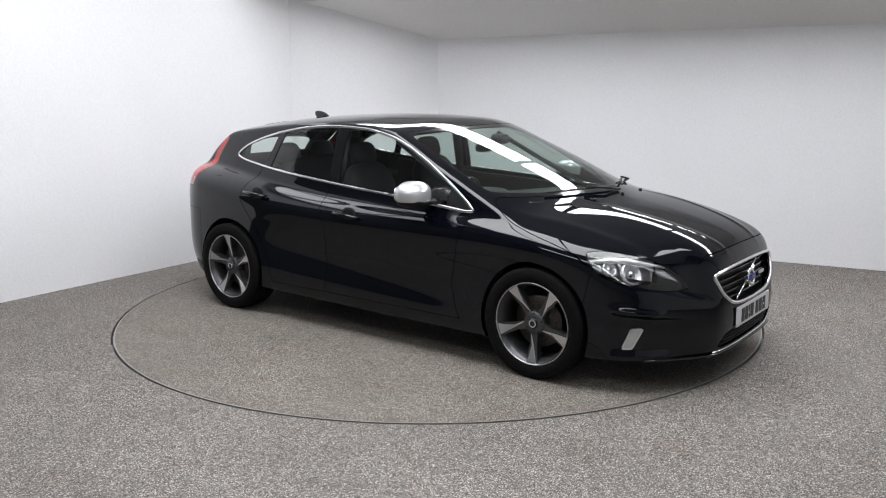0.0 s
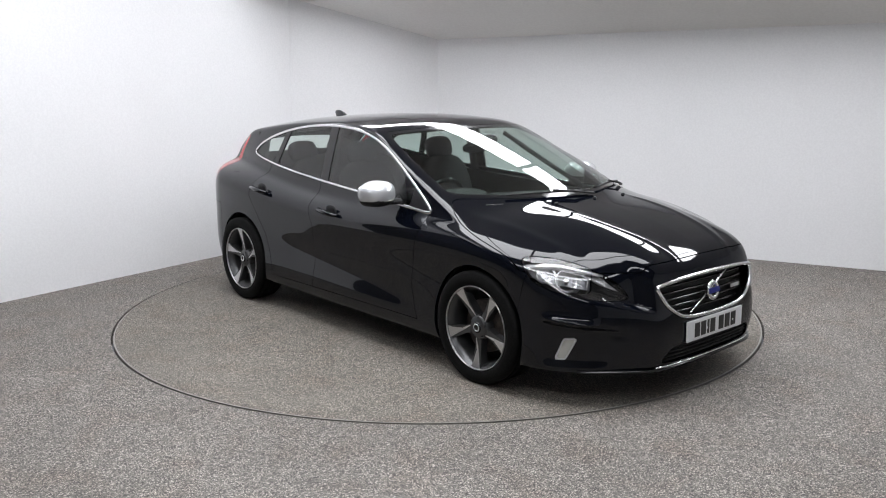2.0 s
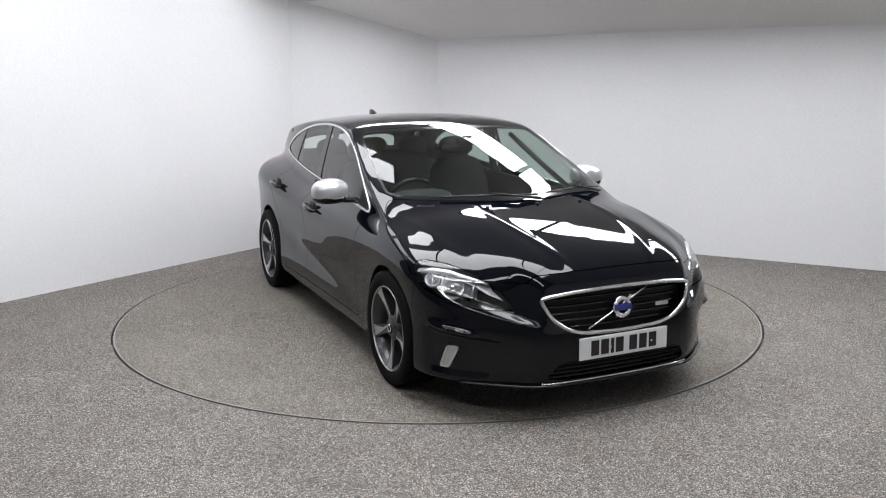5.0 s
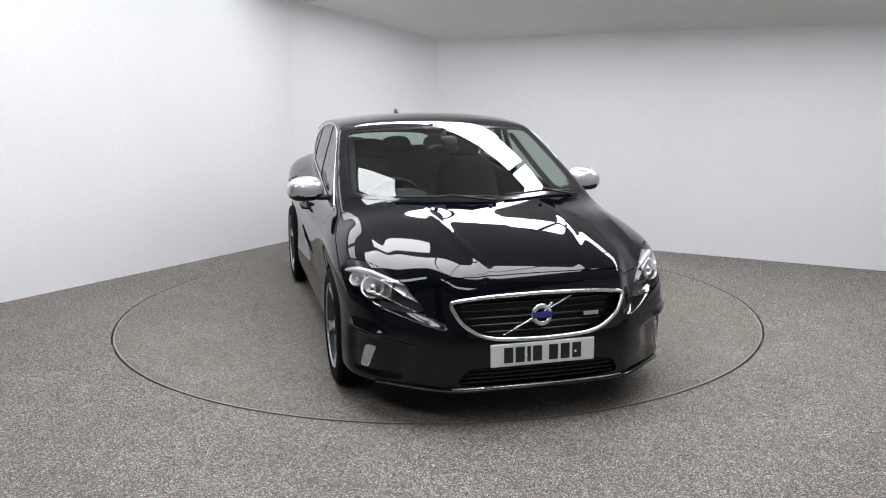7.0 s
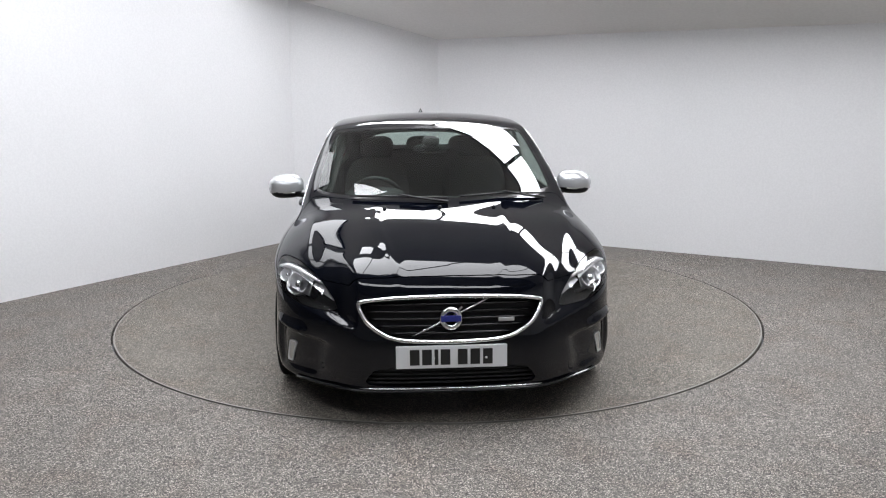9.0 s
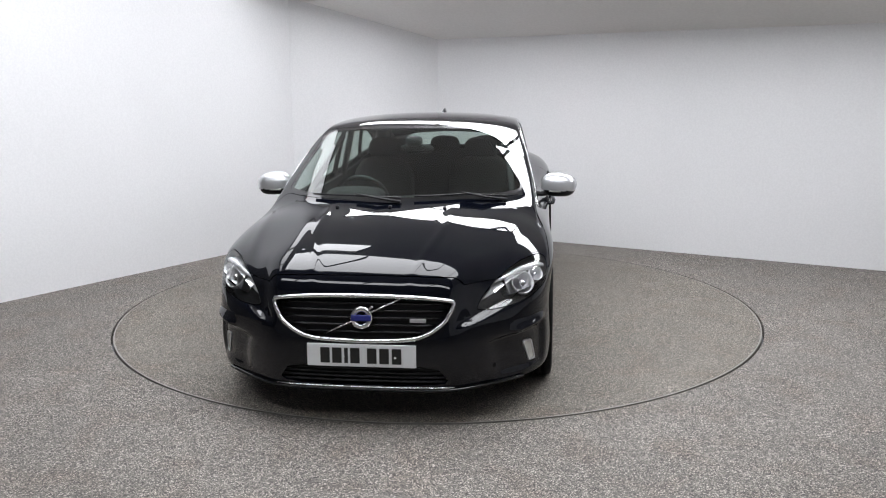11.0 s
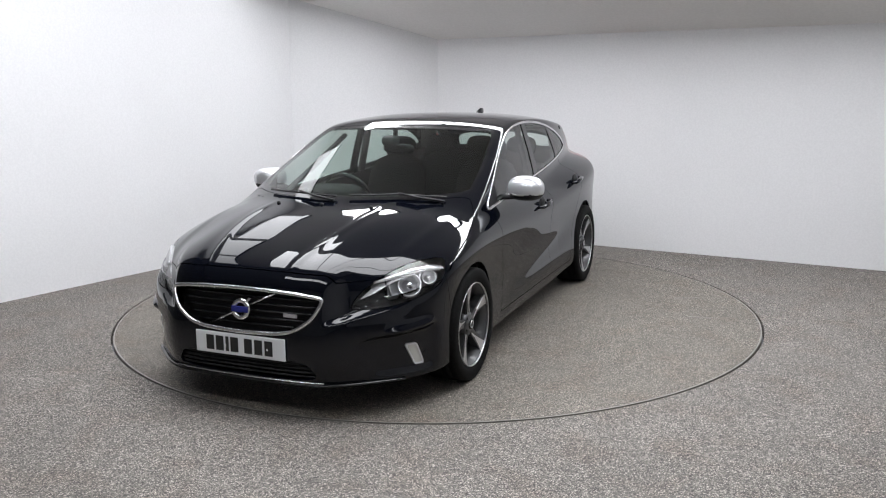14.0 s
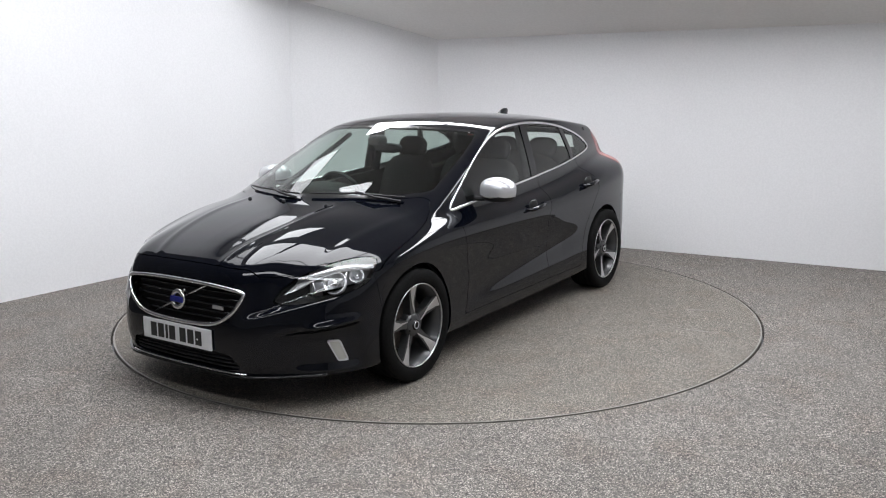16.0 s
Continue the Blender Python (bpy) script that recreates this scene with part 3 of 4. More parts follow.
    panel("body_shell", (sh.v, sh.t), PAINT, car)
    # a dark inner skin closes the joints
    lining = Shell(whole)
    lining.take(in_arch)
    low = lining.take(lambda v: v[:, 2] - np.where(v[:, 0] > 0.95, 0.955, BELT(v[:, 0]) - 0.03))
    panel("inner_shell", low, DARK, car, "dark inner body", -0.055, 0)


def handle(door, s, at):
    x, z = at
    p = onto([(x, s * 0.9, z), (x - 0.1, s * 0.9, z + 0.008), (x + 0.1, s * 0.9, z - 0.008)])
    y = abs(p[0, 1])
    cup = ball_bm((0.060, 0.012, 0.046), (x + 0.018, s * (y - 0.003), z + 0.004))
    part("handle_cup", cup, DARK, door, "dark recess behind the handle", True)
    pts = [(x - 0.112, s * (y + 0.004), z + 0.012), (x - 0.085, s * (y + 0.030), z + 0.010), (x, s * (y + 0.036), z + 0.001), (x + 0.085, s * (y + 0.030), z - 0.008), (x + 0.112, s * (y + 0.004), z - 0.010)]
    part("door_handle", sweep_bm(pts, [0.013, 0.019, 0.021, 0.019, 0.013], sides=10, flat=0.75), PAINT, door, "black door handle", True)


def headlight(car, piece, s):
    lamp = panel("headlight", piece, CLEAR, car, "clear swept-back headlamp", 0.0, 0)
    lamp.visible_shadow = False
    v, t = piece
    # housing: the same outline, further in; dark towards the inner tip and along the bottom
    along = lambda q: (q[:, 0] - s * q[:, 1]) * 0.7071
    hv, dark, shiny = clip(v, t, np.minimum(v[:, 2] - 0.632 + 0.18 * (along(v) - 0.75), 0.90 - along(v)))
    panel("housing", (hv, dark), GLOSS, lamp, "black lower lamp housing", -0.058, -0.056)
    panel("housing", (hv, shiny), HOUSING, lamp, "silvered lamp housing", -0.054, -0.05)

    def spot(u, z, deep):
        x = 0.5 * (u / 0.7071 + 2.62)
        p = onto([(x, s * (x - u / 0.7071), z)], 8)
        n = normals_at(p)[0]
        return Vector(p[0] - n * deep), Vector(n)
    for name, u, z, r, deep in (("main_reflector", 0.775, 0.652, 0.056, 0.020), ("side_reflector", 0.655, 0.690, 0.036, 0.020)):
        p, n = spot(u, z, deep)
        out = (n + Vector((0.9, 0, 0.55))).normalized()
        bm = lathe_bm([(r * 0.18, -0.040), (r * 0.5, -0.034), (r * 0.8, -0.018), (r, 0.004), (r * 1.08, 0.004), (r * 1.08, -0.02)], 28)
        bmesh.ops.transform(bm, matrix=Matrix.Translation(p) @ out.to_track_quat("Y", "Z").to_matrix().to_4x4(), verts=bm.verts[:])
        part(name, bm, LAMP_SILVER, lamp, "bright bowl reflector", True)
        bulb = ball_bm((r * 0.34, r * 0.34, r * 0.34), p - out * 0.012, 2.0, 14)
        part("lamp_bulb", bulb, REFLECTOR, lamp, "bulb shield", True)
    p, n = spot(0.93, 0.63, 0.03)
    ind = [spot(u, z, 0.026)[0] for u, z in ((0.885, 0.672), (0.97, 0.655), (1.035, 0.60), (0.94, 0.632))]
    bm = bmesh.new()
    bm.faces.new([bm.verts.new(q) for q in ind])
    bm.faces.new([bm.verts.new(q - n * 0.012) for q in ind][::-1])
    bmesh.ops.bridge_loops(bm, edges=bm.edges[:])
    part("indicator", bm, LAMP_SILVER, lamp, "bright indicator reflector")
    # the bright upper reflector leans back from its lower edge
    under = HEADLAMP - np.array([0.0, 0.046])
    hv, _, band = clip(v, t, np.maximum(inside(along(v), v[:, 2], under), along(v) - 0.97))
    hv, band, _ = clip(hv, band, np.maximum(inside(along(hv), hv[:, 2], HEADLAMP) + 0.004, along(hv) - 0.97))
    used, back = np.unique(band, return_inverse=True)
    q = hv[used]
    rise = np.clip(inside(along(q), q[:, 2], under) / 0.046, 0, 1)
    q = q - normals_at(q) * (0.008 + 0.046 * rise)[:, None]
    shaped("upper_reflector", q, back.reshape(-1, 3), LAMP_SILVER, lamp, "bright upper reflector", True)
    brow = [spot(u, z, 0.012)[0] for u, z in ((0.575, 0.735), (0.65, 0.752), (0.75, 0.742), (0.86, 0.708), (0.96, 0.685))]
    part("light_strip", sweep_bm(brow, [0.012, 0.017, 0.016, 0.012, 0.006], sides=8), LAMP_SILVER, lamp, "bright brow strip", True)
    rib = [spot(u, z, 0.018)[0] for u, z in ((0.70, 0.735), (0.715, 0.69), (0.74, 0.62))]
    part("divider", sweep_bm(rib, 0.007, sides=8), LAMP_SILVER, lamp, "bright divider", True)
    rib = [spot(u, z, 0.02)[0] for u, z in ((0.86, 0.70), (0.885, 0.66), (0.875, 0.60))]
    part("divider", sweep_bm(rib, 0.006, sides=8), LAMP_SILVER, lamp, "bright divider", True)


def nose_at(y, z, deep=0.0):
    q = np.array([NOSE(z) - NOSE_DROP(abs(y)), y, z])
    return Vector((float(q[0]) - deep, y, z))


def grille(car):
    # the frame follows the opening's outline
    line = onto([(float(NOSE(z) - NOSE_DROP(abs(y))), y, z) for y, z in GRILLE * np.array([0.985, 1.0]) + np.array([0, 0.0])], 6)
    g = part("grille", sweep_bm([tuple(q) for q in line + np.array([0.002, 0, 0])], 0.0105, True, 10, 1.0, (1, 0, 0)), TRIM, car, "satin chrome grille frame", True)
    o = [(y * 0.995, 0.54 + (z - 0.54) * 0.98) for y, z in GRILLE]
    part("grille_backing", plate_bm(o, 0, 0.01, lambda y, z, h: nose_at(y, z, 0.075 - h)), DARK, g, "black grille backing")
    for i, z in enumerate((0.468, 0.502, 0.536, 0.570, 0.604)):
        half = min(0.435, np.interp(z, [0.44, 0.485, 0.526, 0.608], [0.22, 0.34, 0.395, 0.435])) - 0.012
        pts = [nose_at(half * k, z, 0.040) for k in np.linspace(-1, 1, 13)]
        part("slat", sweep_bm(pts, 0.0105, sides=8, flat=0.75), GLOSS, g, "", True)
    bar = [nose_at(y, 0.545 + (y + 0.003) * 0.47, 0.016) for y in (-0.195, -0.1, 0.0, 0.1, 0.19)]
    part("diagonal_bar", sweep_bm(bar, 0.0055, sides=8), TRIM, g, "slim chrome diagonal bar", True)
    c = nose_at(0, 0.545, -0.002)
    tilt = Matrix.Translation(c) @ pose(0, 0, 0, 0, -8, 0)
    ring = lathe_bm([(0.042 + 0.0125 * math.cos(a), 0.008 * math.sin(a)) for a in np.linspace(0, 2 * math.pi, 13)], 40)
    bmesh.ops.transform(ring, matrix=tilt @ pose(0, 0, 0, 0, 0, -90), verts=ring.verts[:])
    badge = part("badge_ring", ring, TRIM, g, "round chrome emblem", True)
    part("badge_band", box_bm((0.012, 0.098, 0.030), (0, 0, 0), 0.003, None), BADGE_BLUE, badge, "plain blue band").matrix_basis = tilt @ pose(0.006, 0, 0)
    part("badge_arrow", box_bm((0.010, 0.028, 0.012), (0, 0, 0), 0.003), TRIM, badge, "chrome tip").matrix_basis = tilt @ pose(0.002, 0.044, 0.048, 45, 0, 0)
    part("trim_badge", box_bm((0.008, 0.078, 0.020), nose_at(0.268, 0.528, 0.024), 0.003), SILVER, g, "small plain silver badge")
    # lower intake
    low = new_part("lower_intake", car)
    o = [(y * 1.02, z) for y, z in INTAKE]
    part("intake_backing", plate_bm(o, 0, 0.01, lambda y, z, h: nose_at(y, z, 0.07 - h)), DARK, low)
    for z in (0.225, 0.248, 0.271, 0.293):
        half = np.interp(z, [0.205, 0.312], [0.43, 0.365])
        part("slat", sweep_bm([nose_at(half * k, z, 0.018) for k in np.linspace(-1, 1, 13)], 0.0075, sides=8, flat=0.8), DARK, low, "", True)
    lip = [nose_at(y, 0.196, -0.003) for y in np.linspace(-0.44, 0.44, 13)]
    part("splitter_trim", sweep_bm(lip, 0.006, sides=8), TRIM, car, "thin bright line along the splitter", True)
    under = onto([(2.21 - 0.9 * max(0, abs(y) - 0.42) ** 1.35, y, 0.197) for y in np.linspace(-0.80, 0.80, 33)], 8)
    part("splitter", sweep_bm([Vector((p[0] + 0.004, p[1], 0.186)) for p in under], 0.013, sides=10, flat=0.7), GLOSS, car, "gloss black front splitter", True)
    # number plate
    slant = [nose_at(0, 0.307), nose_at(0, 0.420)]
    ang = math.degrees(math.atan2(slant[0].x - slant[1].x, 0.113))
    base = Matrix.Translation((2.246, 0, 0.3645)) @ pose(0, 0, 0, 0, -ang, 0)
    plate = part("number_plate", box_bm((0.010, 0.530, 0.112), (0, 0, 0), 0.004), PLATE, car, "white number plate with plain dark bars")
    plate.matrix_basis = base
    for y in (-0.176, -0.118, -0.073, -0.030, 0.052, 0.112, 0.172):
        w = 0.018 if abs(y + 0.073) < 0.01 else 0.046
        part("plate_bar", box_bm((0.003, w, 0.076), (0.006, y, 0.0), 0.001), INK, plate)
    for y in (-0.085, 0.165):
        part("plate_screw", ball_bm((0.003, 0.006, 0.006), (0.0075, y, -0.006), 2.0, 10), PLATE, plate)


def new_part(name, parent):
    """A small backing block that carries a group of bars."""
    ob = part(name, box_bm((0.02, 0.60, 0.06), (2.12, 0, 0.26), 0.005), DARK, parent)
    return ob


# ---- wheels, mirrors, wipers ----
def wheel_parts(name, car, x, s, start):
    hub = part(name, lathe_bm([(0.318, -0.06), (0.3185, -0.085), (0.316, -0.098), (0.300, -0.108), (0.268, -0.112), (0.244, -0.106), (0.236, -0.098),
                               (0.236, 0.098), (0.244, 0.106), (0.268, 0.112), (0.300, 0.108), (0.316, 0.098), (0.3185, 0.085), (0.318, 0.06),
                               (0.311, 0.058), (0.311, 0.052), (0.318, 0.05), (0.318, 0.015), (0.311, 0.013), (0.311, 0.007), (0.318, 0.005), (0.318, -0.05), (0.318, -0.06)], 72), RUBBER, car, "black rubber tyre on its wheel", True)
    hub.matrix_basis = pose(x, s * 0.800, 0.3185, 0, 0, 0 if s > 0 else 180)
    part("rim_barrel", lathe_bm([(0.232, 0.095), (0.226, 0.085), (0.212, 0.07), (0.205, 0.03), (0.205, -0.095), (0.234, -0.1)], 60), GUNMETAL, hub, "dark grey rim", True)
    part("rim_lip", lathe_bm([(0.2365, 0.098), (0.2365, 0.103), (0.2345, 0.105), (0.2315, 0.1035), (0.2305, 0.096), (0.2365, 0.098)], 72), MACHINED, hub, "bright machined rim edge", True)
    part("brake_disc", lathe_bm([(0.06, 0.02), (0.148, 0.02), (0.15, 0.017), (0.15, -0.003), (0.06, -0.003)], 48), DISC_MAT, hub, "steel brake disc", True)
    part("wheel_back", lathe_bm([(0.004, -0.05), (0.225, -0.05), (0.225, -0.06), (0.004, -0.06)], 32), DARK, hub, "dark inner side", False)
    part("hub_centre", lathe_bm([(0.002, 0.082), (0.052, 0.080), (0.066, 0.070), (0.072, 0.045), (0.072, 0.0)], 40), GUNMETAL, hub, "", True)
    part("centre_cap", lathe_bm([(0.001, 0.089), (0.024, 0.088), (0.030, 0.086), (0.031, 0.078)], 28), GLOSS, hub, "black centre cap", True)
    part("cap_ring", lathe_bm([(0.0165, 0.0885), (0.0165, 0.0905), (0.0225, 0.0905), (0.0225, 0.0875)], 28), SILVER, hub, "plain silver ring emblem", True)
    for i in range(5):
        a = start + 72 * i
        turn = pose(0, 0, 0, 0, a, 0)
        # dark spoke body, and the bright cut face upon it; u runs out along the radius
        body = [(0.050, -0.028), (0.12, -0.018), (0.20, -0.030), (0.228, -0.040), (0.228, 0.040), (0.20, 0.031), (0.12, 0.015), (0.050, 0.026)]
        low = lambda u, w, h: turn @ Vector((w, h - 0.010 * math.sin(min(1, u / 0.24) * math.pi) + 0.018 * (u / 0.23) ** 2, u))
        part("spoke", plate_bm(body, 0.025, 0.074, low, 0.006), GUNMETAL, hub, "dark grey spoke")
        cut = [(0.064, -0.020), (0.13, -0.012), (0.20, -0.026), (0.2285, -0.039), (0.2285, 0.028), (0.20, 0.020), (0.15, 0.008), (0.115, -0.002), (0.064, -0.016)]
        part("spoke_face", plate_bm(cut, 0.072, 0.0775, low), MACHINED, hub, "bright machined spoke face")
        b = turn @ pose(0, 0, 0, 0, 36, 0)
        nut = lathe_bm([(0.001, 0.080), (0.009, 0.079), (0.011, 0.074), (0.011, 0.060)], 12)
        bmesh.ops.transform(nut, matrix=Matrix.Translation(b @ Vector((0, 0, 0.050))), verts=nut.verts[:])
        part("wheel_bolt", nut, DARK, hub, "", True)
    return hub


def arch_liner(car, x, s):
    bm = bmesh.new()
    n = 24
    rows = []
    for i in range(n + 1):
        a = math.radians(-20 + 220 * i / n)
        c, d = math.cos(a), math.sin(a)
        rows.append([bm.verts.new((x + 0.365 * c, s * y, 0.318 + 0.365 * d)) for y in (0.845, 0.52)])
    for p, q in zip(rows, rows[1:]):
        bm.faces.new((p[0], p[1], q[1], q[0]))
    bm.faces.new([r[1] for r in rows])
    part("wheel_arch_liner", bm, DARK, car, "black wheel arch liner", True)


def door_mirror(car, s):
    m = part("door_mirror", ball_bm((0.088, 0.098, 0.052), (0.515, s * 0.950, 0.968), 3.0, 28, pose(0, 0, 0, 0, 0, -s * 14)), DARK, car, "door mirror with a black lower half", True)
    cap = bmesh.new()
    bmesh.ops.create_uvsphere(cap, u_segments=32, v_segments=22, radius=1.0)
    for v in cap.verts:
        k = sum(abs(c) ** 2.7 for c in v.co) ** (-1 / 2.7)
        x, y, z = v.co * k
        taper = 1.0 - 0.16 * max(0, y)
        v.co = Vector((x * 0.100 * taper, y * 0.112, z * 0.080 * taper))
    bmesh.ops.bisect_plane(cap, geom=cap.verts[:] + cap.edges[:] + cap.faces[:], plane_co=(0, 0, -0.030), plane_no=(0, 0.05, 1), clear_inner=True)
    bmesh.ops.transform(cap, matrix=Matrix.Translation((0.515, s * 0.948, 0.990)) @ pose(0, 0, 0, 0, 0, -s * 14) @ Matrix.Diagonal((1, s, 1, 1)), verts=cap.verts[:])
    if s < 0:
        bmesh.ops.reverse_faces(cap, faces=cap.faces[:])
    part("mirror_cap", cap, SILVER, m, "silver mirror cap", True)
    part("mirror_glass", ball_bm((0.004, 0.080, 0.048), (0.428, s * 0.952, 0.990), 3.5, 20, pose(0, 0, 0, 0, 0, -s * 8)), REFLECTOR, m, "mirror glass", True)
    part("mirror_indicator", sweep_bm([(0.595, s * 0.885, 0.958), (0.606, s * 0.94, 0.956), (0.592, s * 1.0, 0.957), (0.555, s * 1.046, 0.96)], 0.006, sides=6), LAMP_GREY, m, "clear indicator strip", True)
    arm = sweep_bm([(0.56, s * 0.80, 0.938), (0.545, s * 0.845, 0.935), (0.53, s * 0.90, 0.938)], [0.034, 0.028, 0.024], sides=10, flat=0.55)
    part("mirror_arm", arm, DARK, m, "black mirror arm", True)


def screen_at(y, back, lift):
    """A point on the windscreen, back metres behind its lower edge."""
    x = 1.30 - 0.60 * y * y - back
    p = onto([(x, y, 1.0 + back * 0.42)], 8)
    n = normals_at(p)
    return Vector((p + n * lift)[0])


def wipers(car):
    for ys, rise in ((np.linspace(0.05, -0.50, 9), 0.02), (np.linspace(0.64, 0.12, 9), 0.05)):
        blade = [screen_at(y, -0.025 + rise * (1 - abs(2 * k - 1)) * 0.5 + 0.015 * k, 0.020) for k, y in zip(np.linspace(0, 1, 9), ys)]
        w = part("wiper", sweep_bm(blade, 0.0075, sides=8, flat=0.8), DARK, car, "black windscreen wiper", True)
        arm = [screen_at(ys[0], -0.06, 0.012), screen_at((ys[0] * 0.75 + ys[-1] * 0.25), -0.045, 0.028), blade[4] + Vector((0, 0, 0.012))]
        part("wiper_arm", sweep_bm(arm, [0.013, 0.010, 0.006], sides=8, flat=0.7), DARK, w, "", True)
    for y, x in ((-0.308, 1.382), (0.0, 1.408), (0.305, 1.384)):
        p = onto([(x, y, 0.95)], 6)[0]
        part("washer_nozzle", ball_bm((0.011, 0.011, 0.009), tuple(p + np.array([0, 0, 0.003])), 2.4, 12), DARK, car, "small black washer nozzle", True)
    cowl = [screen_at(y, -0.05, -0.026) for y in np.linspace(-0.62, 0.62, 17)]
    part("scuttle", sweep_bm(cowl, 0.045, sides=10, flat=0.5), DARK, car, "black plastic scuttle below the windscreen", True)


def fin(car):
    z = float(ROOF(-1.2)) - 0.004
    bm = ball_bm((0.074, 0.023, 0.046), (0, 0, 0), 2.3, 20)
    for v in bm.verts:
        if v.co.z > 0:
            v.co.x -= v.co.z * 1.1
            v.co.y *= 1 - v.co.z * 12
    bmesh.ops.transform(bm, matrix=Matrix.Translation((-1.20, 0, z + 0.012)), verts=bm.verts[:])
    part("aerial_fin", bm, PAINT, car, "black roof aerial fin", True)


def spoiler(car):
    o = rounded([(-1.40, 0.555), (-1.64, 0.555), (-1.73, 0.45), (-1.775, 0.0), (-1.73, -0.45), (-1.64, -0.555), (-1.40, -0.555)], 2)
    part("roof_spoiler", plate_bm([tuple(q) for q in o], -0.020, 0.004, lambda u, w, h: Vector((u, w, 1.360 + 0.235 * (u + 1.4) - 1.25 * float(ROOF_DROP(abs(w))) + h))), PAINT, car, "black roof spoiler over the tailgate", True)


# ---- inside the car ----
def seat(car, x, y, wide, name="front_seat"):
    base = part(name, ball_bm((0.27, wide, 0.09), (x + 0.22, y, 0.56), 4, 20), SEAT_MAT, car, "charcoal upholstered seat", True)
    lean = pose(0, 0, 0, 0, -17, 0)
    part("backrest", ball_bm((0.075, wide * 0.96, 0.31), (x - 0.11, y, 0.80), 3.2, 22, lean), SEAT_MAT, base, "", True)
    heads = (0,) if wide < 0.4 else (-0.36, 0.0, 0.36)
    top = 1.155 if wide < 0.4 else 1.12
    for dy in heads:
        part("headrest", ball_bm((0.048, 0.125, 0.085), (x - 0.215, y + dy, top), 3, 18, lean), SEAT_MAT, base, "", True)
        for k in (-0.05, 0.05):
            part("headrest_post", sweep_bm([(x - 0.19, y + dy + k, 1.02), (x - 0.205, y + dy + k, top - 0.05)], 0.006, sides=6), TRIM, base)


def cabin(car):
    dash = [(0.62, -0.68), (0.66, -0.60), (0.98, -0.62), (1.16, -0.30), (1.20, 0.0), (1.16, 0.30), (0.98, 0.62), (0.66, 0.60), (0.62, 0.68), (0.58, 0.5), (0.56, 0), (0.58, -0.5)]
    d = plate_bm(dash, 0.62, 0.925, lambda u, w, h: Vector((u, w, h + 0.02 * (u - 0.8) - 0.06 * w * w)), 0.03)
    top = part("dashboard", d, CABIN_MAT, car, "charcoal dashboard", True)
    part("instrument_hood", ball_bm((0.12, 0.19, 0.05), (0.62, -0.37, 0.93), 3, 20), CABIN_MAT, top, "", True)
    wheel = lathe_bm([(0.183 + 0.0145 * math.cos(a), 0.0145 * math.sin(a)) for a in np.linspace(0, 2 * math.pi, 11)], 40)
    lay = Matrix.Translation((0.43, -0.37, 0.865)) @ pose(0, 0, 0, 0, 24, 0) @ pose(0, 0, 0, 0, 0, -90)
    bmesh.ops.transform(wheel, matrix=lay, verts=wheel.verts[:])
    sw = part("steering_wheel", wheel, GLOSS, car, "black leather steering wheel", True)
    part("wheel_boss", ball_bm((0.03, 0.075, 0.06), (0.44, -0.37, 0.86), 3, 18), CABIN_MAT, sw, "", True)
    for y, z in ((-0.13, 0.0), (0.13, 0.0), (0.0, -0.12)):
        a, b = Vector((0.44, -0.37, 0.86)), lay @ Vector((y * 1.35, 0, z * 1.35))
        part("wheel_spoke", sweep_bm([a, b], 0.014, sides=8), CABIN_MAT, sw, "", True)
    for y in (-0.37, 0.37):
        seat(car, -0.22, y, 0.25)
    seat(car, -1.02, 0.0, 0.60, "rear_bench")
    part("cabin_floor", box_bm((2.6, 1.36, 0.04), (-0.45, 0, 0.36), 0.01), CABIN_MAT, car)
    part("parcel_shelf", box_bm((0.42, 1.08, 0.03), (-1.48, 0, 0.93), 0.01), CABIN_MAT, car)
    part("headlining", plate_bm([(0.16, -0.5), (0.30, 0), (0.16, 0.5), (-0.6, 0.54), (-1.5, 0.5), (-1.5, -0.5), (-0.6, -0.54)], -0.035, -0.02,
                                lambda u, w, h: Vector((u, w, float(ROOF(u)) - float(ROOF_DROP(abs(w))) + h))), CABIN_MAT, car, "dark headlining")
    p = screen_at(0.0, 0.80, -0.05)
    m = part("rear_view_mirror", ball_bm((0.016, 0.115, 0.033), tuple(p + Vector((-0.10, 0, -0.055))), 3, 18), GLOSS, car, "black rear-view mirror", True)
    part("sensor_housing", ball_bm((0.06, 0.055, 0.035), tuple(p + Vector((0.02, 0, 0.005))), 3, 18), CABIN_MAT, m, "black sensor housing", True)
    part("steering_shroud", ball_bm((0.14, 0.05, 0.045), (0.58, -0.37, 0.80), 3, 16), CABIN_MAT, car, "", True)
    for s in (-1, 1):
        part("door_lining", plate_bm([(0.75, 0.45), (0.72, 0.89), (0.2, 0.925), (-0.4, 0.965), (-1.0, 1.03), (-1.0, 0.45)], -0.02, 0.0,
                                     lambda u, w, h: Vector((u, s * (float(CABIN(u)) - 0.045 + h), w))), CABIN_MAT, car, "charcoal door lining")
        part("belt_pillar", sweep_bm([(-0.36, s * 0.685, 0.97), (-0.345, s * 0.60, 1.33)], 0.035, sides=8, flat=0.6), CABIN_MAT, car, "", True)
        part("screen_pillar", sweep_bm([(0.76, s * 0.665, 0.93), (0.44, s * 0.625, 1.085), (0.08, s * 0.575, 1.275)], 0.020, sides=8, flat=0.8), CABIN_MAT, car, "", True)
        part("rear_pillar", sweep_bm([(-1.50, s * 0.60, 1.0), (-1.44, s * 0.57, 1.28)], 0.07, sides=8, flat=0.6), CABIN_MAT, car, "", True)


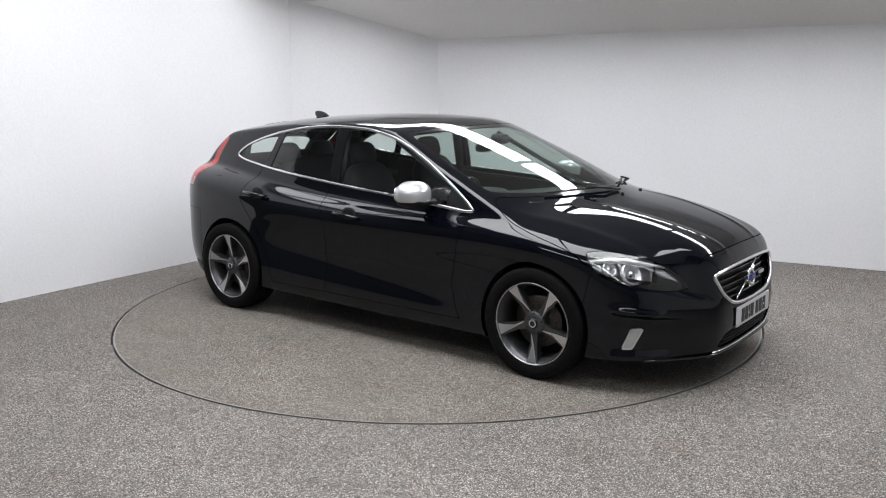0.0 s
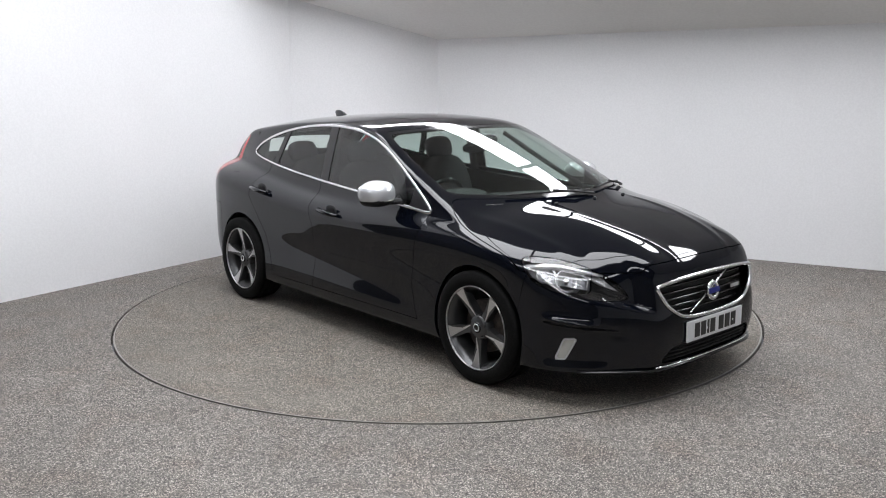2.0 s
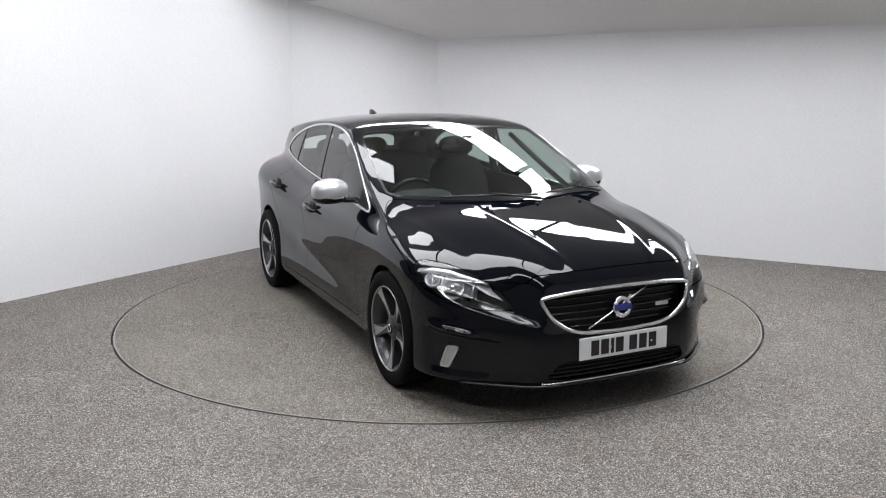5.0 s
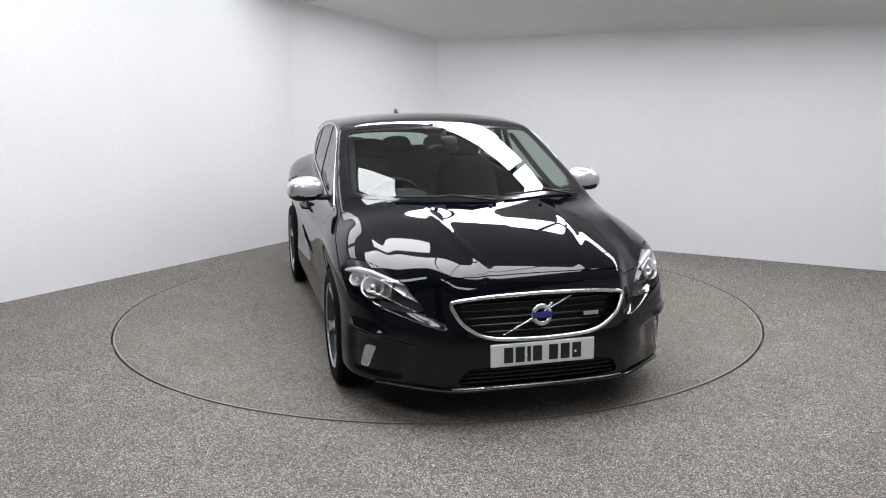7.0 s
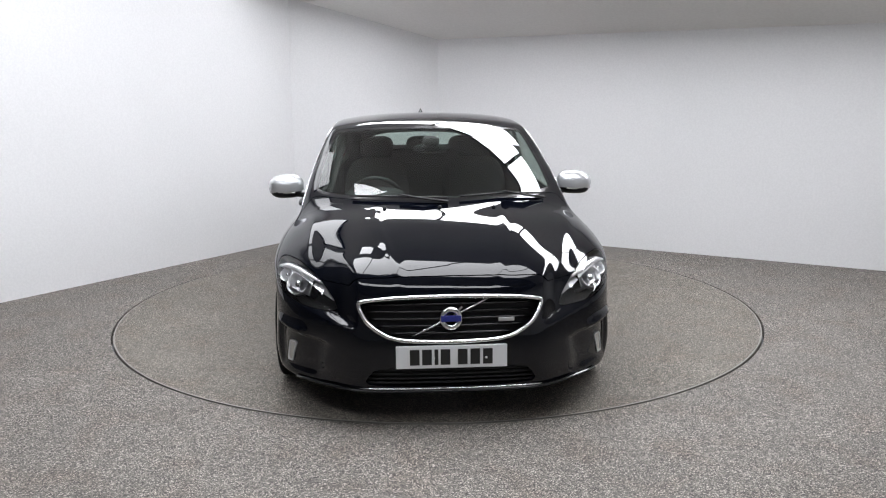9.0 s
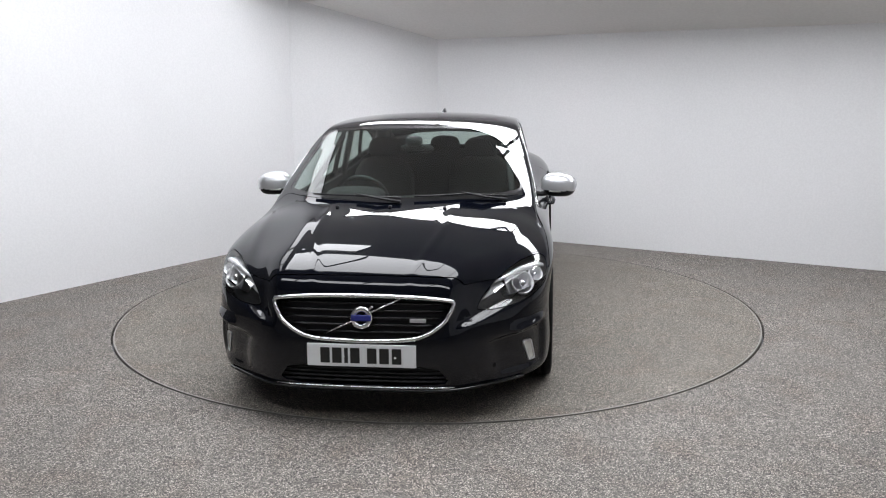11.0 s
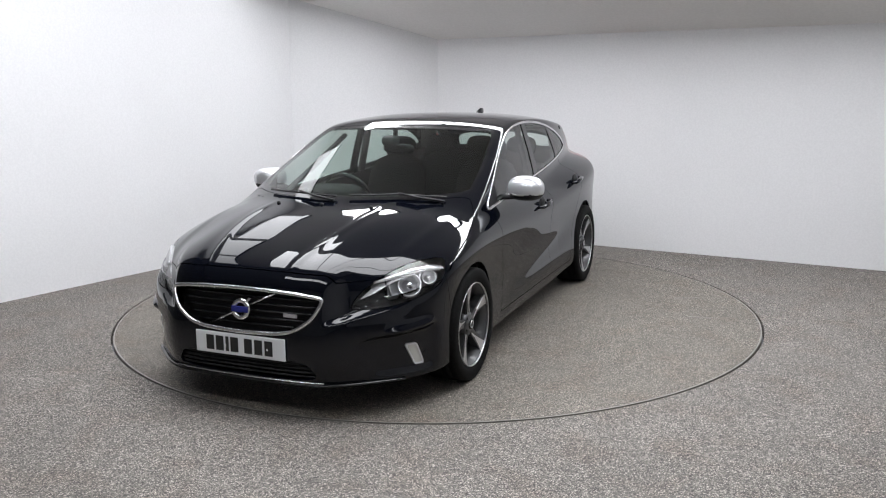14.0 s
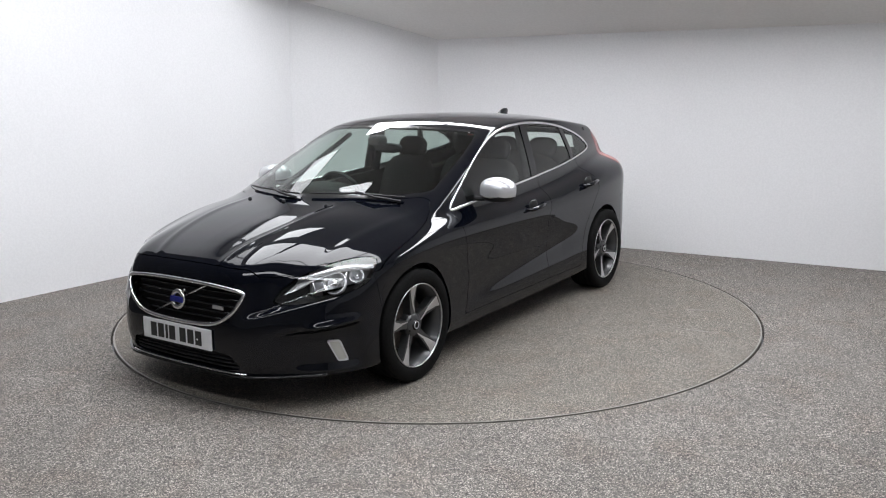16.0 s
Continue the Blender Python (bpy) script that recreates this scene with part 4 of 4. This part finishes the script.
def build_car():
    car = new("car")
    tagged(car, "glossy black five-door hatchback with silver mirror caps, on the turntable", "car")
    cut_body(car)
    for x, s, start in ((1.324, -1, 36), (1.324, 1, 8), (-1.324, -1, 5), (-1.324, 1, 30)):
        wheel_parts("wheel", car, x, s, start)
        arch_liner(car, x, s)
    for s in (-1, 1):
        door_mirror(car, s)
    wipers(car)
    fin(car)
    spoiler(car)
    cabin(car)
    part("underbody", box_bm((3.9, 1.30, 0.05), (0, 0, 0.215), 0.015), DARK, car, "dark underbody")
    return car


def turntable():
    n = 160
    ring = lambda r, z: [(r * math.cos(2 * math.pi * i / n), r * math.sin(2 * math.pi * i / n), z) for i in range(n)]
    v = [(0, 0, 0.0)] + ring(RADIUS - 0.012, 0.0) + ring(RADIUS - 0.012, -0.07)
    f = [(0, 1 + i, 1 + (i + 1) % n) for i in range(n)] + [(1 + i, 1 + n + i, 1 + n + (i + 1) % n, 1 + (i + 1) % n) for i in range(n)]
    table = new("turntable")
    tagged(table, "round turntable flush with the floor, speckled grey-brown stone carpet", "turntable")
    shaped("deck", v, f, DECK, table)
    for (x0, y0), (x1, y1) in (((-0.846, 1.616), (-0.933, 1.794)), ((-0.337, 1.778), (-0.377, 1.986))):
        a, b = Vector((x0, y0, 0)), Vector((x1, y1, 0))
        w = (b - a).normalized().cross(Vector((0, 0, 1))) * 0.006
        q = [a - w, b - w * 0.4, b + w * 0.4, a + w]
        shaped("scuff_mark", [(p.x, p.y, z) for z in (0.0, 0.0015) for p in q], [(4, 5, 6, 7), (0, 1, 5, 4), (1, 2, 6, 5), (2, 3, 7, 6), (3, 0, 4, 7)], SCUFF, table, "pale scuff on the deck")
    v = ring(RADIUS - 0.012, 0.001) + ring(RADIUS - 0.003, 0.001) + ring(RADIUS - 0.003, -0.07) + ring(RADIUS - 0.012, -0.07)
    f = [(k * n + i, ((k + 1) % 4) * n + i, ((k + 1) % 4) * n + (i + 1) % n, k * n + (i + 1) % n) for k in range(4) for i in range(n)]
    shaped("edge_ring", v, f, EDGE, table, "thin metal edge")
    return table


def light_panel(c, along, across, long, wide, glow):
    """A flat ceiling light hung just below the slope."""
    u, w = along * (long / 2), across * (wide / 2)
    n = along.cross(across).normalized()
    n = -n if n.z > 0 else n
    lamp = new("ceiling_light")
    tagged(lamp, "bright white rectangular ceiling light panel", "ceiling light", "ceiling lights")
    for name, k, lo, hi, mat in (("frame", 1.0, 0.004, 0.030, DARK), ("diffuser", 0.965, 0.028, 0.042, glow)):
        kw = 1 - (1 - k) * long / wide * 0.6
        v = [c + u * (a * k) + w * (b * kw) + n * h for h in (lo, hi) for a, b in ((-1, -1), (1, -1), (1, 1), (-1, 1))]
        f = [(3, 2, 1, 0), (4, 5, 6, 7)] + [(i, (i + 1) % 4, 4 + (i + 1) % 4, 4 + i) for i in range(4)]
        shaped(name, v, f, mat, lamp)


def ceiling_lights():
    slant = (AX_B + Vector((0, 0, PITCH))).normalized()
    at = lambda a, b: room(a, b, EAVE + b * PITCH)
    for i in range(5):
        light_panel(at(0.35 + 1.26 * i, 1.50), AX_A, slant, 1.24, 0.44, PANEL)
    for i in range(3):
        light_panel(at(-0.88, 2.40 + 1.26 * i), slant, AX_A, 1.24, 0.50, SIDE_PANEL)
    down = (AX_B - Vector((0, 0, PITCH))).normalized()
    for i in range(5):
        light_panel(room(0.9 + 1.26 * i, 7.6, EAVE + (2 * 5.7 - 7.6) * PITCH), AX_A, down, 1.24, 0.5, REAR_PANEL)
    for i in range(4):
        light_panel(at(0.55 + 1.26 * i, 4.48), AX_A, slant, 1.24, 1.95, SOFT_PANEL)
    light_panel(at(0.52, 3.18), AX_A, slant, 0.80, 0.40, SOFT_PANEL)


def wall_scuff():
    p, q = Vector((1.744, 2.297, 0.222)), Vector((1.800, 2.264, 0.218))
    bm = plate_bm([(0, 0.002), (0.3, 0.006), (0.7, 0.004), (1, 0.0), (0.8, -0.006), (0.35, -0.004)], -0.003, 0.002,
                  lambda u, w, h: p.lerp(q, u) + Vector((0, 0, w)) + AX_B * h)
    tagged(part("wall_scuff", bm, MARK), "small grey scuff low on the white wall", "scuff mark")


build_room()
build_floor()
wall_scuff()
disc = turntable()
car = build_car()
ceiling_lights()


def motions():
    turn = ((0, -38.54), (1.5, -46.62), (3.5, -57.29), (6.5, -73.25), (9, -86.75), (11.5, -99.9), (14.5, -115.78), (16, -123.82))
    walk(car, [(t, pose(0, 0, 0, 0, 0, a) @ pose(0.1115, -0.0716, 0)) for t, a in turn])
    walk(disc, [(t, pose(0, 0, 0, 0, 0, a)) for t, a in turn])


motions()
